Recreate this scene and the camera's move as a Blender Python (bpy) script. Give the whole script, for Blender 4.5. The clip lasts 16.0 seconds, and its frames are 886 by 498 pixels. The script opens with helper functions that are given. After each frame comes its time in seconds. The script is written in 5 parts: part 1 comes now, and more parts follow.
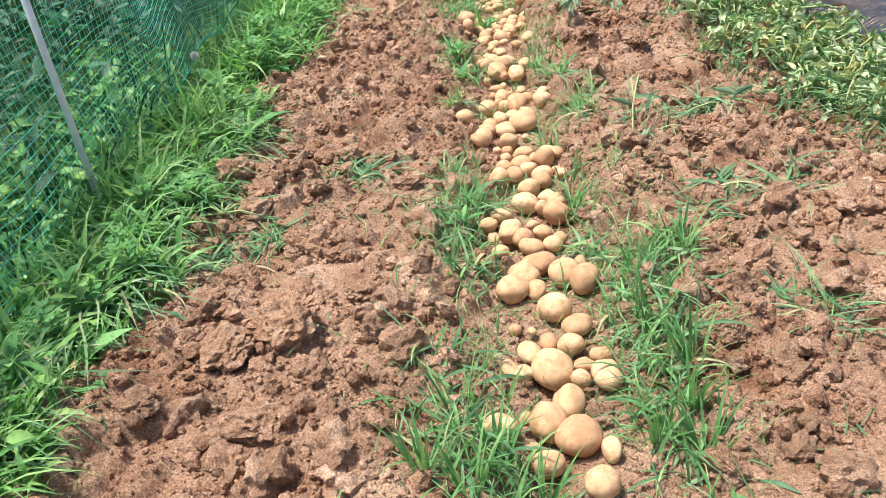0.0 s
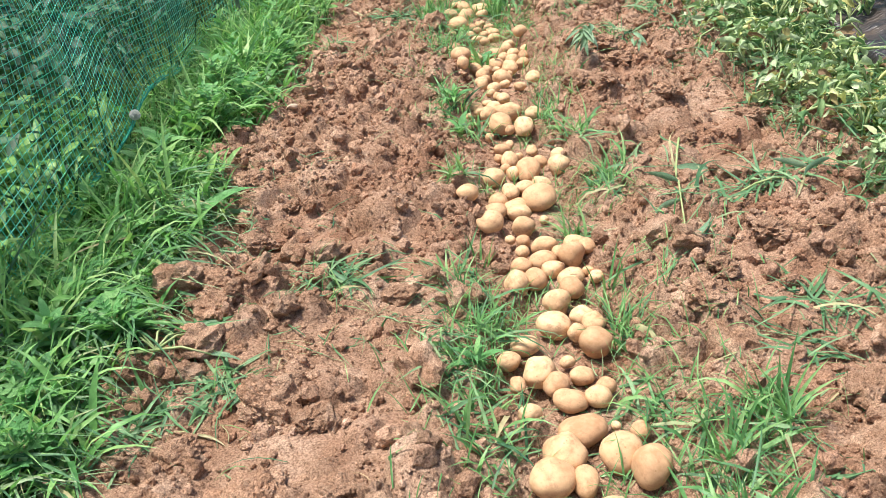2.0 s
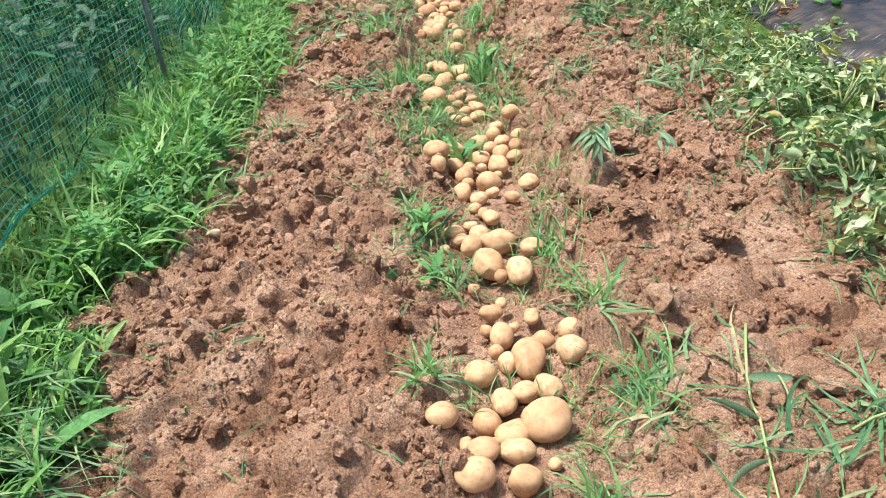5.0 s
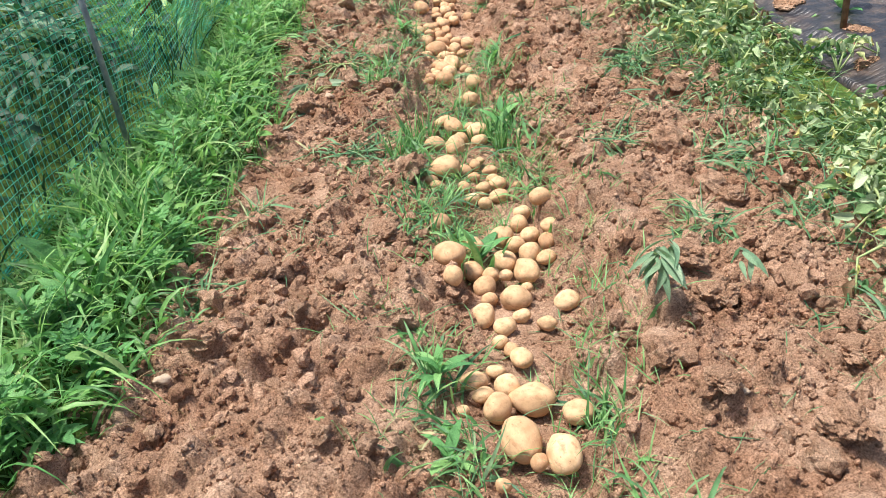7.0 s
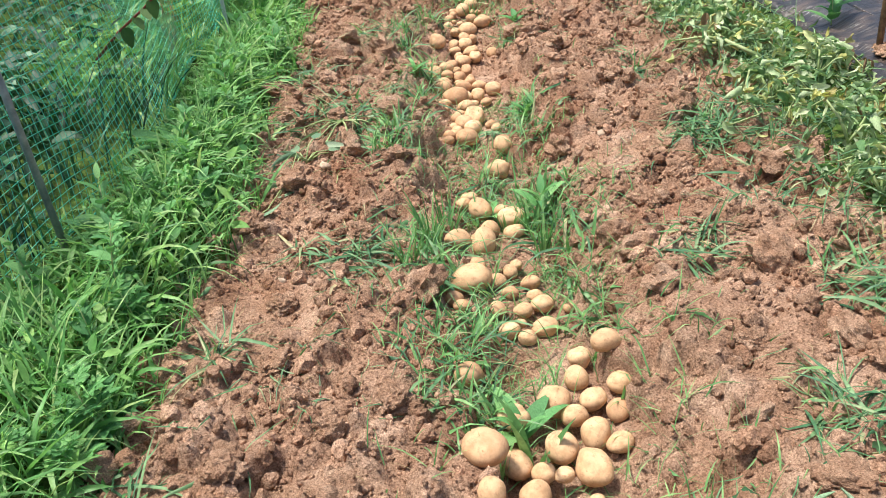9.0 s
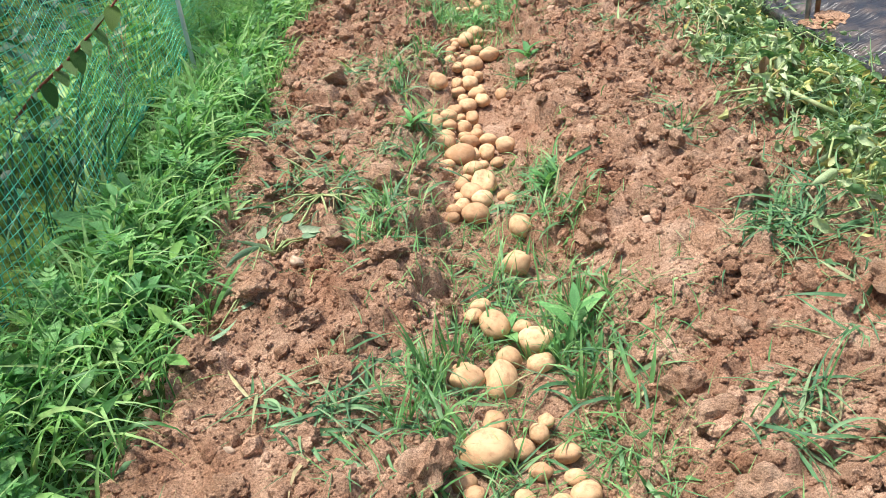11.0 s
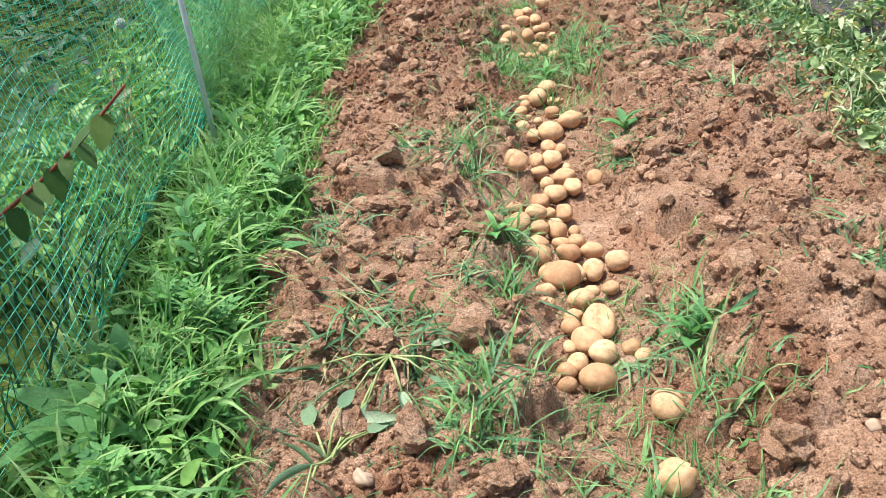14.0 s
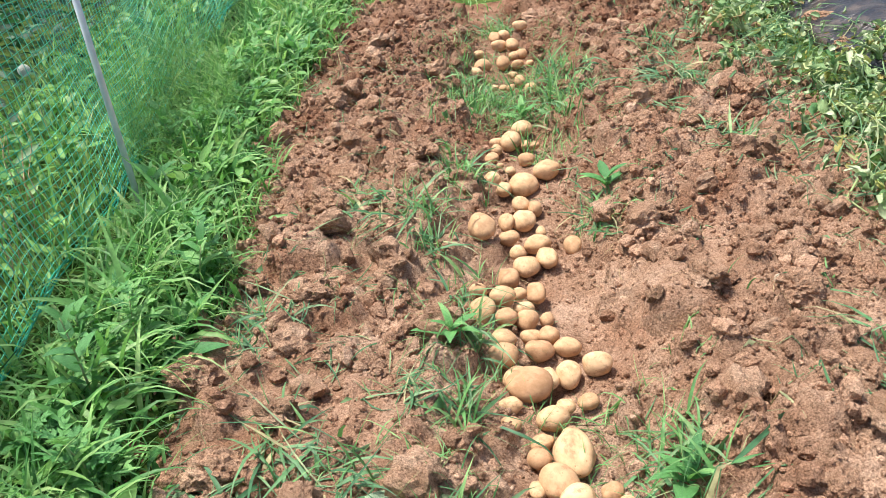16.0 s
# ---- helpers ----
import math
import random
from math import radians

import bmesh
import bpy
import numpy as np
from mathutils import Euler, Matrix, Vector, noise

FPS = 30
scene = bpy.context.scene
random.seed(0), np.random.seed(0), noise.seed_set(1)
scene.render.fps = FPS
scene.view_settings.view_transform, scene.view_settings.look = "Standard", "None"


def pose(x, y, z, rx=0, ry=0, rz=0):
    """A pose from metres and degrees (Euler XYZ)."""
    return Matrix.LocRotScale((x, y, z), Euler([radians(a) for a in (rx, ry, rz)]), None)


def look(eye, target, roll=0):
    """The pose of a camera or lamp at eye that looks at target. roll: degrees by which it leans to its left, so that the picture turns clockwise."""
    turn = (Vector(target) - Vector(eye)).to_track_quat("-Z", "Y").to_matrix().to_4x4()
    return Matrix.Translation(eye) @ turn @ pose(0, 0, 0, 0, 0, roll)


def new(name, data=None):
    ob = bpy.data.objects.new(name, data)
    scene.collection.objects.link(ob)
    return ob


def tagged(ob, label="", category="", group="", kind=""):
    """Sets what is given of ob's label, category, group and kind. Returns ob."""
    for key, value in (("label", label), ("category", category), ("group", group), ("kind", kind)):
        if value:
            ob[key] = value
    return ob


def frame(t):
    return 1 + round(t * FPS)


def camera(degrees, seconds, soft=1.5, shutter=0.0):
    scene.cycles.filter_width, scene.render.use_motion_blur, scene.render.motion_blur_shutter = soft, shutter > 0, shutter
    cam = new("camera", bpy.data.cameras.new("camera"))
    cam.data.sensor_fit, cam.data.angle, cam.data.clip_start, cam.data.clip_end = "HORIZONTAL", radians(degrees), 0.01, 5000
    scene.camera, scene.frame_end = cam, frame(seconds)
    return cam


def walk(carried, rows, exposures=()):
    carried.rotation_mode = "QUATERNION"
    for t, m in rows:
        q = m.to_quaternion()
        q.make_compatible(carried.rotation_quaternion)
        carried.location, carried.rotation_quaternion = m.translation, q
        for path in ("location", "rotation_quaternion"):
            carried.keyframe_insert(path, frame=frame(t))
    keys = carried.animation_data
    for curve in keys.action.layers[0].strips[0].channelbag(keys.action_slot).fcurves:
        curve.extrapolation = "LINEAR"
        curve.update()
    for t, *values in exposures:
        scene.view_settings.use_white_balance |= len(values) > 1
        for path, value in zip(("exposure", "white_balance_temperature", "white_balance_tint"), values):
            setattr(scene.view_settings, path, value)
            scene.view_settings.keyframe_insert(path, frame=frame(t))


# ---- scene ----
cam = camera(56.3, 16.0, 0.6)
METRES, EYE, TILT, LEAN, TURN = 6.053, 1.35, 0.0, 0.0, -2.8
ROWS = [
    (0.0, 0.0, 0.0, 0.0, -3.37, -30.44, 5.75),
    (0.5, -0.0038, 0.02, 0.0061, -4.07, -30.41, 5.74),
    (1.0, -0.0068, 0.0531, 0.0006, -4.46, -30.58, 5.77),
    (1.5, -0.0021, 0.0939, 0.0032, -4.69, -30.58, 5.78),
    (2.0, -0.0027, 0.1294, -0.0029, -4.88, -30.51, 5.77),
    (2.5, -0.0021, 0.1676, -0.0002, -5.18, -30.45, 5.75),
    (3.0, 0.0003, 0.1941, 0.0013, -5.53, -30.38, 5.79),
    (3.5, 0.0072, 0.2229, -0.0027, -5.79, -30.39, 5.85),
    (4.0, 0.0204, 0.2543, 0.0002, -6.03, -30.37, 5.8),
    (6.5, 0.0241, 0.4016, 0.0032, -5.85, -30.17, 5.74),
    (7.0, 0.0312, 0.4412, 0.0052, -5.64, -30.17, 5.69),
    (7.5, 0.0292, 0.4764, 0.0047, -5.34, -30.07, 5.61),
    (8.0, 0.0254, 0.5145, 0.0064, -5.12, -30.03, 5.64),
    (8.5, 0.0263, 0.55, 0.0037, -5.07, -29.99, 5.71),
    (9.0, 0.0365, 0.5952, -0.0006, -4.93, -30.03, 5.72),
    (11.5, 0.0491, 0.7551, -0.0084, -5.1, -29.8, 5.73),
    (12.0, 0.0548, 0.7823, -0.0105, -4.97, -29.64, 5.64),
    (12.5, 0.0521, 0.8054, -0.0079, -4.71, -29.59, 5.59),
    (13.0, 0.0424, 0.8364, -0.0068, -4.62, -29.59, 5.53),
    (13.5, 0.0286, 0.8616, 0.0029, -4.5, -29.48, 5.55),
    (14.0, 0.014, 0.8841, -0.0033, -4.1, -29.37, 5.67),
    (14.5, 0.0153, 0.9006, -0.0014, -3.84, -29.28, 5.85),
    (15.0, 0.0226, 0.9134, 0.0003, -3.97, -29.3, 5.91),
    (15.5, 0.0318, 0.9427, -0.0037, -4.28, -29.53, 5.9),
    (16.0, 0.042, 0.9698, -0.0008, -4.86, -29.54, 5.86),
]
walk(cam, [(t, pose(0, 0, EYE, TILT, LEAN, TURN) @ pose(METRES * x, METRES * y, METRES * z, 90 + pitch, roll, yaw)) for t, x, y, z, yaw, pitch, roll in ROWS], exposures=[(0.0, 1.68), (4.0, 1.63), (7.0, 1.58), (9.0, 1.58), (12.0, 1.65), (16.0, 1.62)])

# ---- light: a bright, thinly overcast summer day ----
world = bpy.data.worlds.new("sky")
scene.world = world
world.use_nodes = True
wt = world.node_tree
sky = wt.nodes.new("ShaderNodeTexSky")
sky.sky_type = "NISHITA"
sky.sun_disc = False
sky.sun_elevation, sky.sun_rotation = radians(72), radians(-68)
sky.air_density, sky.dust_density, sky.ozone_density = 1.0, 4.0, 1.0
wt.links.new(sky.outputs[0], wt.nodes["Background"].inputs[0])
wt.nodes["Background"].inputs[1].default_value = 0.062
sun = new("sun", bpy.data.lights.new("sun", "SUN"))
sun.data.energy, sun.data.angle, sun.data.color = 1.9, radians(9), (1.0, 0.96, 0.90)
sun.matrix_world = look((-0.75, 0.3, 2.5), (0, 0, 0))

rng = np.random.default_rng(7)
TAU = 2 * math.pi


# ---- materials ----
def ramp(nt, stops):
    r = nt.nodes.new("ShaderNodeValToRGB")
    els = r.color_ramp.elements
    while len(els) < len(stops):
        els.new(0.5)
    for el, (p, c) in zip(els, stops):
        el.position, el.color = p, (*c, 1)
    return r


def noise_node(nt, co, scale, detail=4.0, rough=0.6):
    n = nt.nodes.new("ShaderNodeTexNoise")
    n.inputs["Scale"].default_value, n.inputs["Detail"].default_value, n.inputs["Roughness"].default_value = scale, detail, rough
    nt.links.new(co, n.inputs["Vector"])
    return n.outputs["Fac"]


def mixed(nt, fac, a, b, mode="MIX"):
    m = nt.nodes.new("ShaderNodeMix")
    m.data_type, m.blend_type = "RGBA", mode
    for sock, v in ((0, fac), (6, a), (7, b)):
        if isinstance(v, (int, float)):
            m.inputs[sock].default_value = v
        elif isinstance(v, tuple):
            m.inputs[sock].default_value = (*v, 1)
        else:
            nt.links.new(v, m.inputs[sock])
    return m.outputs[2]


def blank(name, rough=0.8, spec=0.3):
    m = bpy.data.materials.new(name)
    m.use_nodes = True
    nt = m.node_tree
    b = nt.nodes["Principled BSDF"]
    b.inputs["Roughness"].default_value = rough
    b.inputs["Specular IOR Level"].default_value = spec
    return m, nt, b


def bumped(nt, b, layers, strength=0.6):
    last = None
    for h, dist in layers:
        n = nt.nodes.new("ShaderNodeBump")
        n.inputs["Strength"].default_value, n.inputs["Distance"].default_value = strength, dist
        nt.links.new(h, n.inputs["Height"])
        if last:
            nt.links.new(last, n.inputs["Normal"])
        last = n.outputs[0]
    nt.links.new(last, b.inputs["Normal"])


def soil_material(name, island=False, k=1.0):
    """Red clay; k scales the pattern for meshes that are themselves scaled."""
    m, nt, b = blank(name, 0.92, 0.12)
    co = nt.nodes.new("ShaderNodeTexCoord").outputs["Object"]
    big = ramp(nt, [(0.34, (0.292, 0.168, 0.105)), (0.50, (0.390, 0.244, 0.162)), (0.66, (0.515, 0.352, 0.250))])
    nt.links.new(noise_node(nt, co, 5.5 * k, 7, 0.66), big.inputs[0])
    grain = ramp(nt, [(0.30, (0.62, 0.58, 0.55)), (0.50, (1.0, 1.0, 1.0)), (0.72, (1.25, 1.25, 1.24))])
    nt.links.new(noise_node(nt, co, 75 * k, 6, 0.75), grain.inputs[0])
    col = mixed(nt, 1.0, big.outputs[0], grain.outputs[0], "MULTIPLY")
    sand = ramp(nt, [(0.34, (0.56, 0.50, 0.46)), (0.48, (1.0, 1.0, 1.0)), (0.66, (1.42, 1.44, 1.45))])
    nt.links.new(noise_node(nt, co, 210 * k, 3, 0.7), sand.inputs[0])
    col = mixed(nt, 1.0, col, sand.outputs[0], "MULTIPLY")
    vor = nt.nodes.new("ShaderNodeTexVoronoi")
    vor.inputs["Scale"].default_value = 150 * k
    nt.links.new(co, vor.inputs["Vector"])
    speck = ramp(nt, [(0.08, (1, 1, 1)), (0.22, (0, 0, 0))])
    nt.links.new(vor.outputs["Distance"], speck.inputs[0])
    gate = ramp(nt, [(0.52, (0, 0, 0)), (0.62, (0.7, 0.7, 0.7))])
    nt.links.new(noise_node(nt, co, 22 * k, 3), gate.inputs[0])
    both = mixed(nt, 1.0, speck.outputs[0], gate.outputs[0], "MULTIPLY")
    col = mixed(nt, both, col, (0.56, 0.39, 0.27))
    if island:
        rnd = ramp(nt, [(0.0, (0.78, 0.74, 0.71)), (0.5, (1.06, 1.05, 1.05)), (1.0, (1.36, 1.36, 1.36))])
        g = nt.nodes.new("ShaderNodeNewGeometry")
        nt.links.new(g.outputs["Random Per Island"], rnd.inputs[0])
        col = mixed(nt, 1.0, col, rnd.outputs[0], "MULTIPLY")
    if k != 1.0:
        # the loose lumps have dried paler
        col = mixed(nt, 1.0, col, (1.15, 1.14, 1.12), "MULTIPLY")
    else:
        # freshly dug, damper earth towards the end of the bed
        sep = nt.nodes.new("ShaderNodeSeparateXYZ")
        nt.links.new(co, sep.inputs[0])
        rng_y = nt.nodes.new("ShaderNodeMapRange")
        rng_y.inputs["From Min"].default_value, rng_y.inputs["From Max"].default_value = 8.4, 10.4
        nt.links.new(sep.outputs["Y"], rng_y.inputs["Value"])
        damp = mixed(nt, rng_y.outputs[0], (1, 1, 1), (0.74, 0.68, 0.66))
        col = mixed(nt, 1.0, col, damp, "MULTIPLY")
        # patches of redder subsoil turned up
        red = ramp(nt, [(0.50, (1, 1, 1)), (0.68, (0.80, 0.69, 0.64))])
        nt.links.new(noise_node(nt, co, 2.1, 5, 0.62), red.inputs[0])
        col = mixed(nt, 1.0, col, red.outputs[0], "MULTIPLY")
    nt.links.new(col, b.inputs["Base Color"])
    cell = nt.nodes.new("ShaderNodeTexVoronoi")
    cell.inputs["Scale"].default_value = 80 * k
    warp = nt.nodes.new("ShaderNodeVectorMath")
    warp.operation = "ADD"
    wn = nt.nodes.new("ShaderNodeTexNoise")
    wn.inputs["Scale"].default_value = 60 * k
    nt.links.new(co, wn.inputs["Vector"])
    sc = nt.nodes.new("ShaderNodeVectorMath")
    sc.operation = "SCALE"
    sc.inputs[3].default_value = 0.02 / k
    nt.links.new(wn.outputs["Color"], sc.inputs[0])
    nt.links.new(co, warp.inputs[0])
    nt.links.new(sc.outputs[0], warp.inputs[1])
    nt.links.new(warp.outputs[0], cell.inputs["Vector"])
    inv = nt.nodes.new("ShaderNodeMath")
    inv.operation = "SUBTRACT"
    inv.inputs[0].default_value = 1.0
    nt.links.new(cell.outputs["Distance"], inv.inputs[1])
    bumped(nt, b, [(inv.outputs[0], 0.006), (noise_node(nt, co, 80 * k, 6, 0.7), 0.008), (noise_node(nt, co, 210 * k, 3, 0.7), 0.005)], 1.0)
    return m


def leaf_material(name, stops, rough=0.5, glow=0.3, spec=0.35, per="island", patch=0.35):
    """Leaves: colour by piece, mottled, letting some light through."""
    m, nt, b = blank(name, rough, spec)
    co = nt.nodes.new("ShaderNodeTexCoord").outputs["Object"]
    r = ramp(nt, stops)
    if per == "island":
        src = nt.nodes.new("ShaderNodeNewGeometry").outputs["Random Per Island"]
    else:
        src = nt.nodes.new("ShaderNodeObjectInfo").outputs["Random"]
    nt.links.new(src, r.inputs[0])
    mot = ramp(nt, [(0.3, (1 - patch,) * 3), (0.7, (1 + patch * 0.6,) * 3)])
    nt.links.new(noise_node(nt, co, 34, 4), mot.inputs[0])
    col = mixed(nt, 1.0, r.outputs[0], mot.outputs[0], "MULTIPLY")
    nt.links.new(col, b.inputs["Base Color"])
    bumped(nt, b, [(noise_node(nt, co, 90, 3), 0.003)], 0.5)
    tr = nt.nodes.new("ShaderNodeBsdfTranslucent")
    nt.links.new(mixed(nt, 1.0, col, (1.05, 1.1, 0.8), "MULTIPLY"), tr.inputs[0])
    mx = nt.nodes.new("ShaderNodeMixShader")
    mx.inputs[0].default_value = glow
    nt.links.new(b.outputs[0], mx.inputs[1])
    nt.links.new(tr.outputs[0], mx.inputs[2])
    nt.links.new(mx.outputs[0], nt.nodes["Material Output"].inputs[0])
    return m


def plain_material(name, a, c, scale, rough, spec=0.3, bump=0.002, metal=0.0):
    m, nt, b = blank(name, rough, spec)
    co = nt.nodes.new("ShaderNodeTexCoord").outputs["Object"]
    r = ramp(nt, [(0.35, a), (0.65, c)])
    f = noise_node(nt, co, scale, 5)
    nt.links.new(f, r.inputs[0])
    nt.links.new(r.outputs[0], b.inputs["Base Color"])
    b.inputs["Metallic"].default_value = metal
    bumped(nt, b, [(noise_node(nt, co, scale * 4, 4), bump)], 0.6)
    return m


def potato_material():
    m, nt, b = blank("potato_skin", 0.72, 0.25)
    co = nt.nodes.new("ShaderNodeTexCoord").outputs["Object"]
    info = nt.nodes.new("ShaderNodeObjectInfo")
    shift = nt.nodes.new("ShaderNodeVectorMath")
    shift.operation = "MULTIPLY_ADD"
    comb = nt.nodes.new("ShaderNodeCombineXYZ")
    for i in range(3):
        nt.links.new(info.outputs["Random"], comb.inputs[i])
    nt.links.new(comb.outputs[0], shift.inputs[0])
    shift.inputs[1].default_value = (9, 5, 7)
    nt.links.new(co, shift.inputs[2])
    p = shift.outputs[0]
    tint = ramp(nt, [(0.0, (0.53, 0.325, 0.188)), (0.5, (0.63, 0.415, 0.242)), (1.0, (0.71, 0.495, 0.300))])
    nt.links.new(info.outputs["Random"], tint.inputs[0])
    blot = ramp(nt, [(0.35, (0.78, 0.72, 0.64)), (0.6, (1.05, 1.03, 1.0))])
    nt.links.new(noise_node(nt, p, 1.6, 5), blot.inputs[0])
    col = mixed(nt, 1.0, tint.outputs[0], blot.outputs[0], "MULTIPLY")
    mud = ramp(nt, [(0.53, (0, 0, 0)), (0.66, (0.75, 0.75, 0.75))])
    nt.links.new(noise_node(nt, p, 2.3, 7, 0.68), mud.inputs[0])
    col = mixed(nt, mud.outputs[0], col, (0.40, 0.215, 0.115))
    vor = nt.nodes.new("ShaderNodeTexVoronoi")
    vor.inputs["Scale"].default_value = 2.2
    nt.links.new(p, vor.inputs["Vector"])
    eye = ramp(nt, [(0.05, (0.8, 0.8, 0.8)), (0.12, (0, 0, 0))])
    nt.links.new(vor.outputs["Distance"], eye.inputs[0])
    col = mixed(nt, eye.outputs[0], col, (0.30, 0.17, 0.08))
    nt.links.new(col, b.inputs["Base Color"])
    bumped(nt, b, [(noise_node(nt, p, 12, 4), 0.004), (eye.outputs[0], 0.0)], 0.2)
    return m


SOIL = soil_material("red_clay_soil")
CRUMB = soil_material("clay_crumb", island=True)
CLOD = soil_material("clay_clod", k=0.075)


def turf_material():
    m, nt, b = blank("turf_soil", 0.95, 0.1)
    co = nt.nodes.new("ShaderNodeTexCoord").outputs["Object"]
    fine = ramp(nt, [(0.35, (0.035, 0.060, 0.018)), (0.55, (0.075, 0.135, 0.032)), (0.7, (0.17, 0.12, 0.06))])
    nt.links.new(noise_node(nt, co, 26, 6, 0.7), fine.inputs[0])
    wide = ramp(nt, [(0.35, (0.65, 0.75, 0.6)), (0.65, (1.3, 1.25, 1.1))])
    nt.links.new(noise_node(nt, co, 0.7, 4), wide.inputs[0])
    nt.links.new(mixed(nt, 1.0, fine.outputs[0], wide.outputs[0], "MULTIPLY"), b.inputs["Base Color"])
    bumped(nt, b, [(noise_node(nt, co, 60, 5), 0.02)], 0.8)
    return m


TURF = turf_material()
GRASS = leaf_material("meadow_grass", [(0.0, (0.070, 0.22, 0.060)), (0.4, (0.175, 0.42, 0.120)), (0.85, (0.33, 0.57, 0.20)), (1.0, (0.40, 0.55, 0.22))], 0.45, 0.36)
FRESH = leaf_material("row_grass", [(0.0, (0.085, 0.235, 0.080)), (0.6, (0.185, 0.400, 0.135)), (1.0, (0.330, 0.530, 0.215))], 0.42, 0.3)
LIMP = leaf_material("limp_grass", [(0.0, (0.060, 0.165, 0.078)), (0.6, (0.135, 0.290, 0.120)), (0.88, (0.245, 0.385, 0.195)), (1.0, (0.50, 0.42, 0.23))], 0.5, 0.22)
# plants behind the net: their shade is put into this dark leaf colour
SHADED = leaf_material("shaded_undergrowth_leaf", [(0.0, (0.010, 0.050, 0.024)), (0.6, (0.024, 0.098, 0.042)), (1.0, (0.060, 0.19, 0.080))], 0.55, 0.2)
WEEDS = leaf_material("mixed_weed_leaf", [(0.0, (0.06, 0.19, 0.05)), (0.5, (0.15, 0.36, 0.09)), (1.0, (0.30, 0.51, 0.15))], 0.45, 0.3)
WEED = leaf_material("broad_weed_leaf", [(0.0, (0.090, 0.270, 0.095)), (0.6, (0.170, 0.430, 0.140)), (1.0, (0.290, 0.550, 0.195))], 0.45, 0.3, per="object")
UPROOT = leaf_material("uprooted_leaf", [(0.0, (0.15, 0.28, 0.16)), (0.7, (0.25, 0.39, 0.23)), (1.0, (0.38, 0.50, 0.33))], 0.6, 0.2, per="object")
WILT = leaf_material("wilted_vine_leaf", [(0.0, (0.11, 0.26, 0.09)), (0.35, (0.36, 0.51, 0.23)), (0.74, (0.63, 0.73, 0.47)), (0.88, (0.60, 0.61, 0.20)), (0.97, (0.28, 0.18, 0.10))], 0.6, 0.25, per="object")
WILT_LOOSE = leaf_material("wilted_leaf_litter", [(0.0, (0.09, 0.21, 0.08)), (0.5, (0.27, 0.40, 0.19)), (0.8, (0.46, 0.56, 0.34)), (0.92, (0.48, 0.46, 0.13)), (1.0, (0.26, 0.16, 0.08))], 0.6, 0.25)
STEM = plain_material("vine_stem", (0.24, 0.34, 0.12), (0.40, 0.46, 0.22), 25, 0.5)
DRY = plain_material("dry_stalk", (0.30, 0.20, 0.10), (0.52, 0.40, 0.23), 60, 0.8)
RED = plain_material("red_twig_bark", (0.16, 0.035, 0.025), (0.30, 0.08, 0.05), 90, 0.5)
TWIGLEAF = leaf_material("twig_leaf", [(0.0, (0.05, 0.13, 0.03)), (0.6, (0.10, 0.20, 0.04)), (1.0, (0.34, 0.40, 0.06))], 0.4, 0.35, per="object")
PALE = leaf_material("pale_garden_leaf", [(0.0, (0.15, 0.29, 0.17)), (1.0, (0.26, 0.41, 0.27))], 0.5, 0.25, per="object", patch=0.2)
POTATO = potato_material()
NET = plain_material("green_nylon_net", (0.06, 0.58, 0.43), (0.18, 0.72, 0.57), 6, 0.45, 0.3)
ROPE = plain_material("green_net_hem", (0.02, 0.30, 0.19), (0.05, 0.44, 0.30), 40, 0.5)
STEEL = plain_material("galvanised_tube", (0.58, 0.62, 0.68), (0.74, 0.77, 0.82), 20, 0.42, 0.5, 0.001, 0.15)
OLDTUBE = plain_material("weathered_grey_tube", (0.16, 0.18, 0.20), (0.32, 0.34, 0.36), 25, 0.5, 0.5, 0.001, 0.3)


def film_material():
    m, nt, b = blank("black_mulch_film", 0.33, 0.6)
    co = nt.nodes.new("ShaderNodeTexCoord").outputs["Object"]
    mp = nt.nodes.new("ShaderNodeMapping")
    mp.inputs["Rotation"].default_value = (0, 0, radians(-14))
    mp.inputs["Scale"].default_value = (5, 42, 1)
    nt.links.new(co, mp.inputs["Vector"])
    dust = ramp(nt, [(0.45, (0.022, 0.022, 0.027)), (0.75, (0.13, 0.095, 0.075))])
    nt.links.new(noise_node(nt, co, 9, 6), dust.inputs[0])
    nt.links.new(dust.outputs[0], b.inputs["Base Color"])
    bumped(nt, b, [(noise_node(nt, mp.outputs[0], 1.0, 3), 0.02), (noise_node(nt, co, 14, 3), 0.012)], 0.7)
    return m


FILM = film_material()
WOOD = plain_material("stake_wood", (0.14, 0.075, 0.04), (0.30, 0.18, 0.10), 30, 0.8)
STONE = plain_material("pale_stone", (0.46, 0.33, 0.23), (0.60, 0.47, 0.35), 40, 0.8)
FLUFF = leaf_material("seed_fluff", [(0.0, (0.86, 0.86, 0.84)), (1.0, (0.92, 0.92, 0.90))], 0.9, 0.12, 0.1, "object", 0.05)


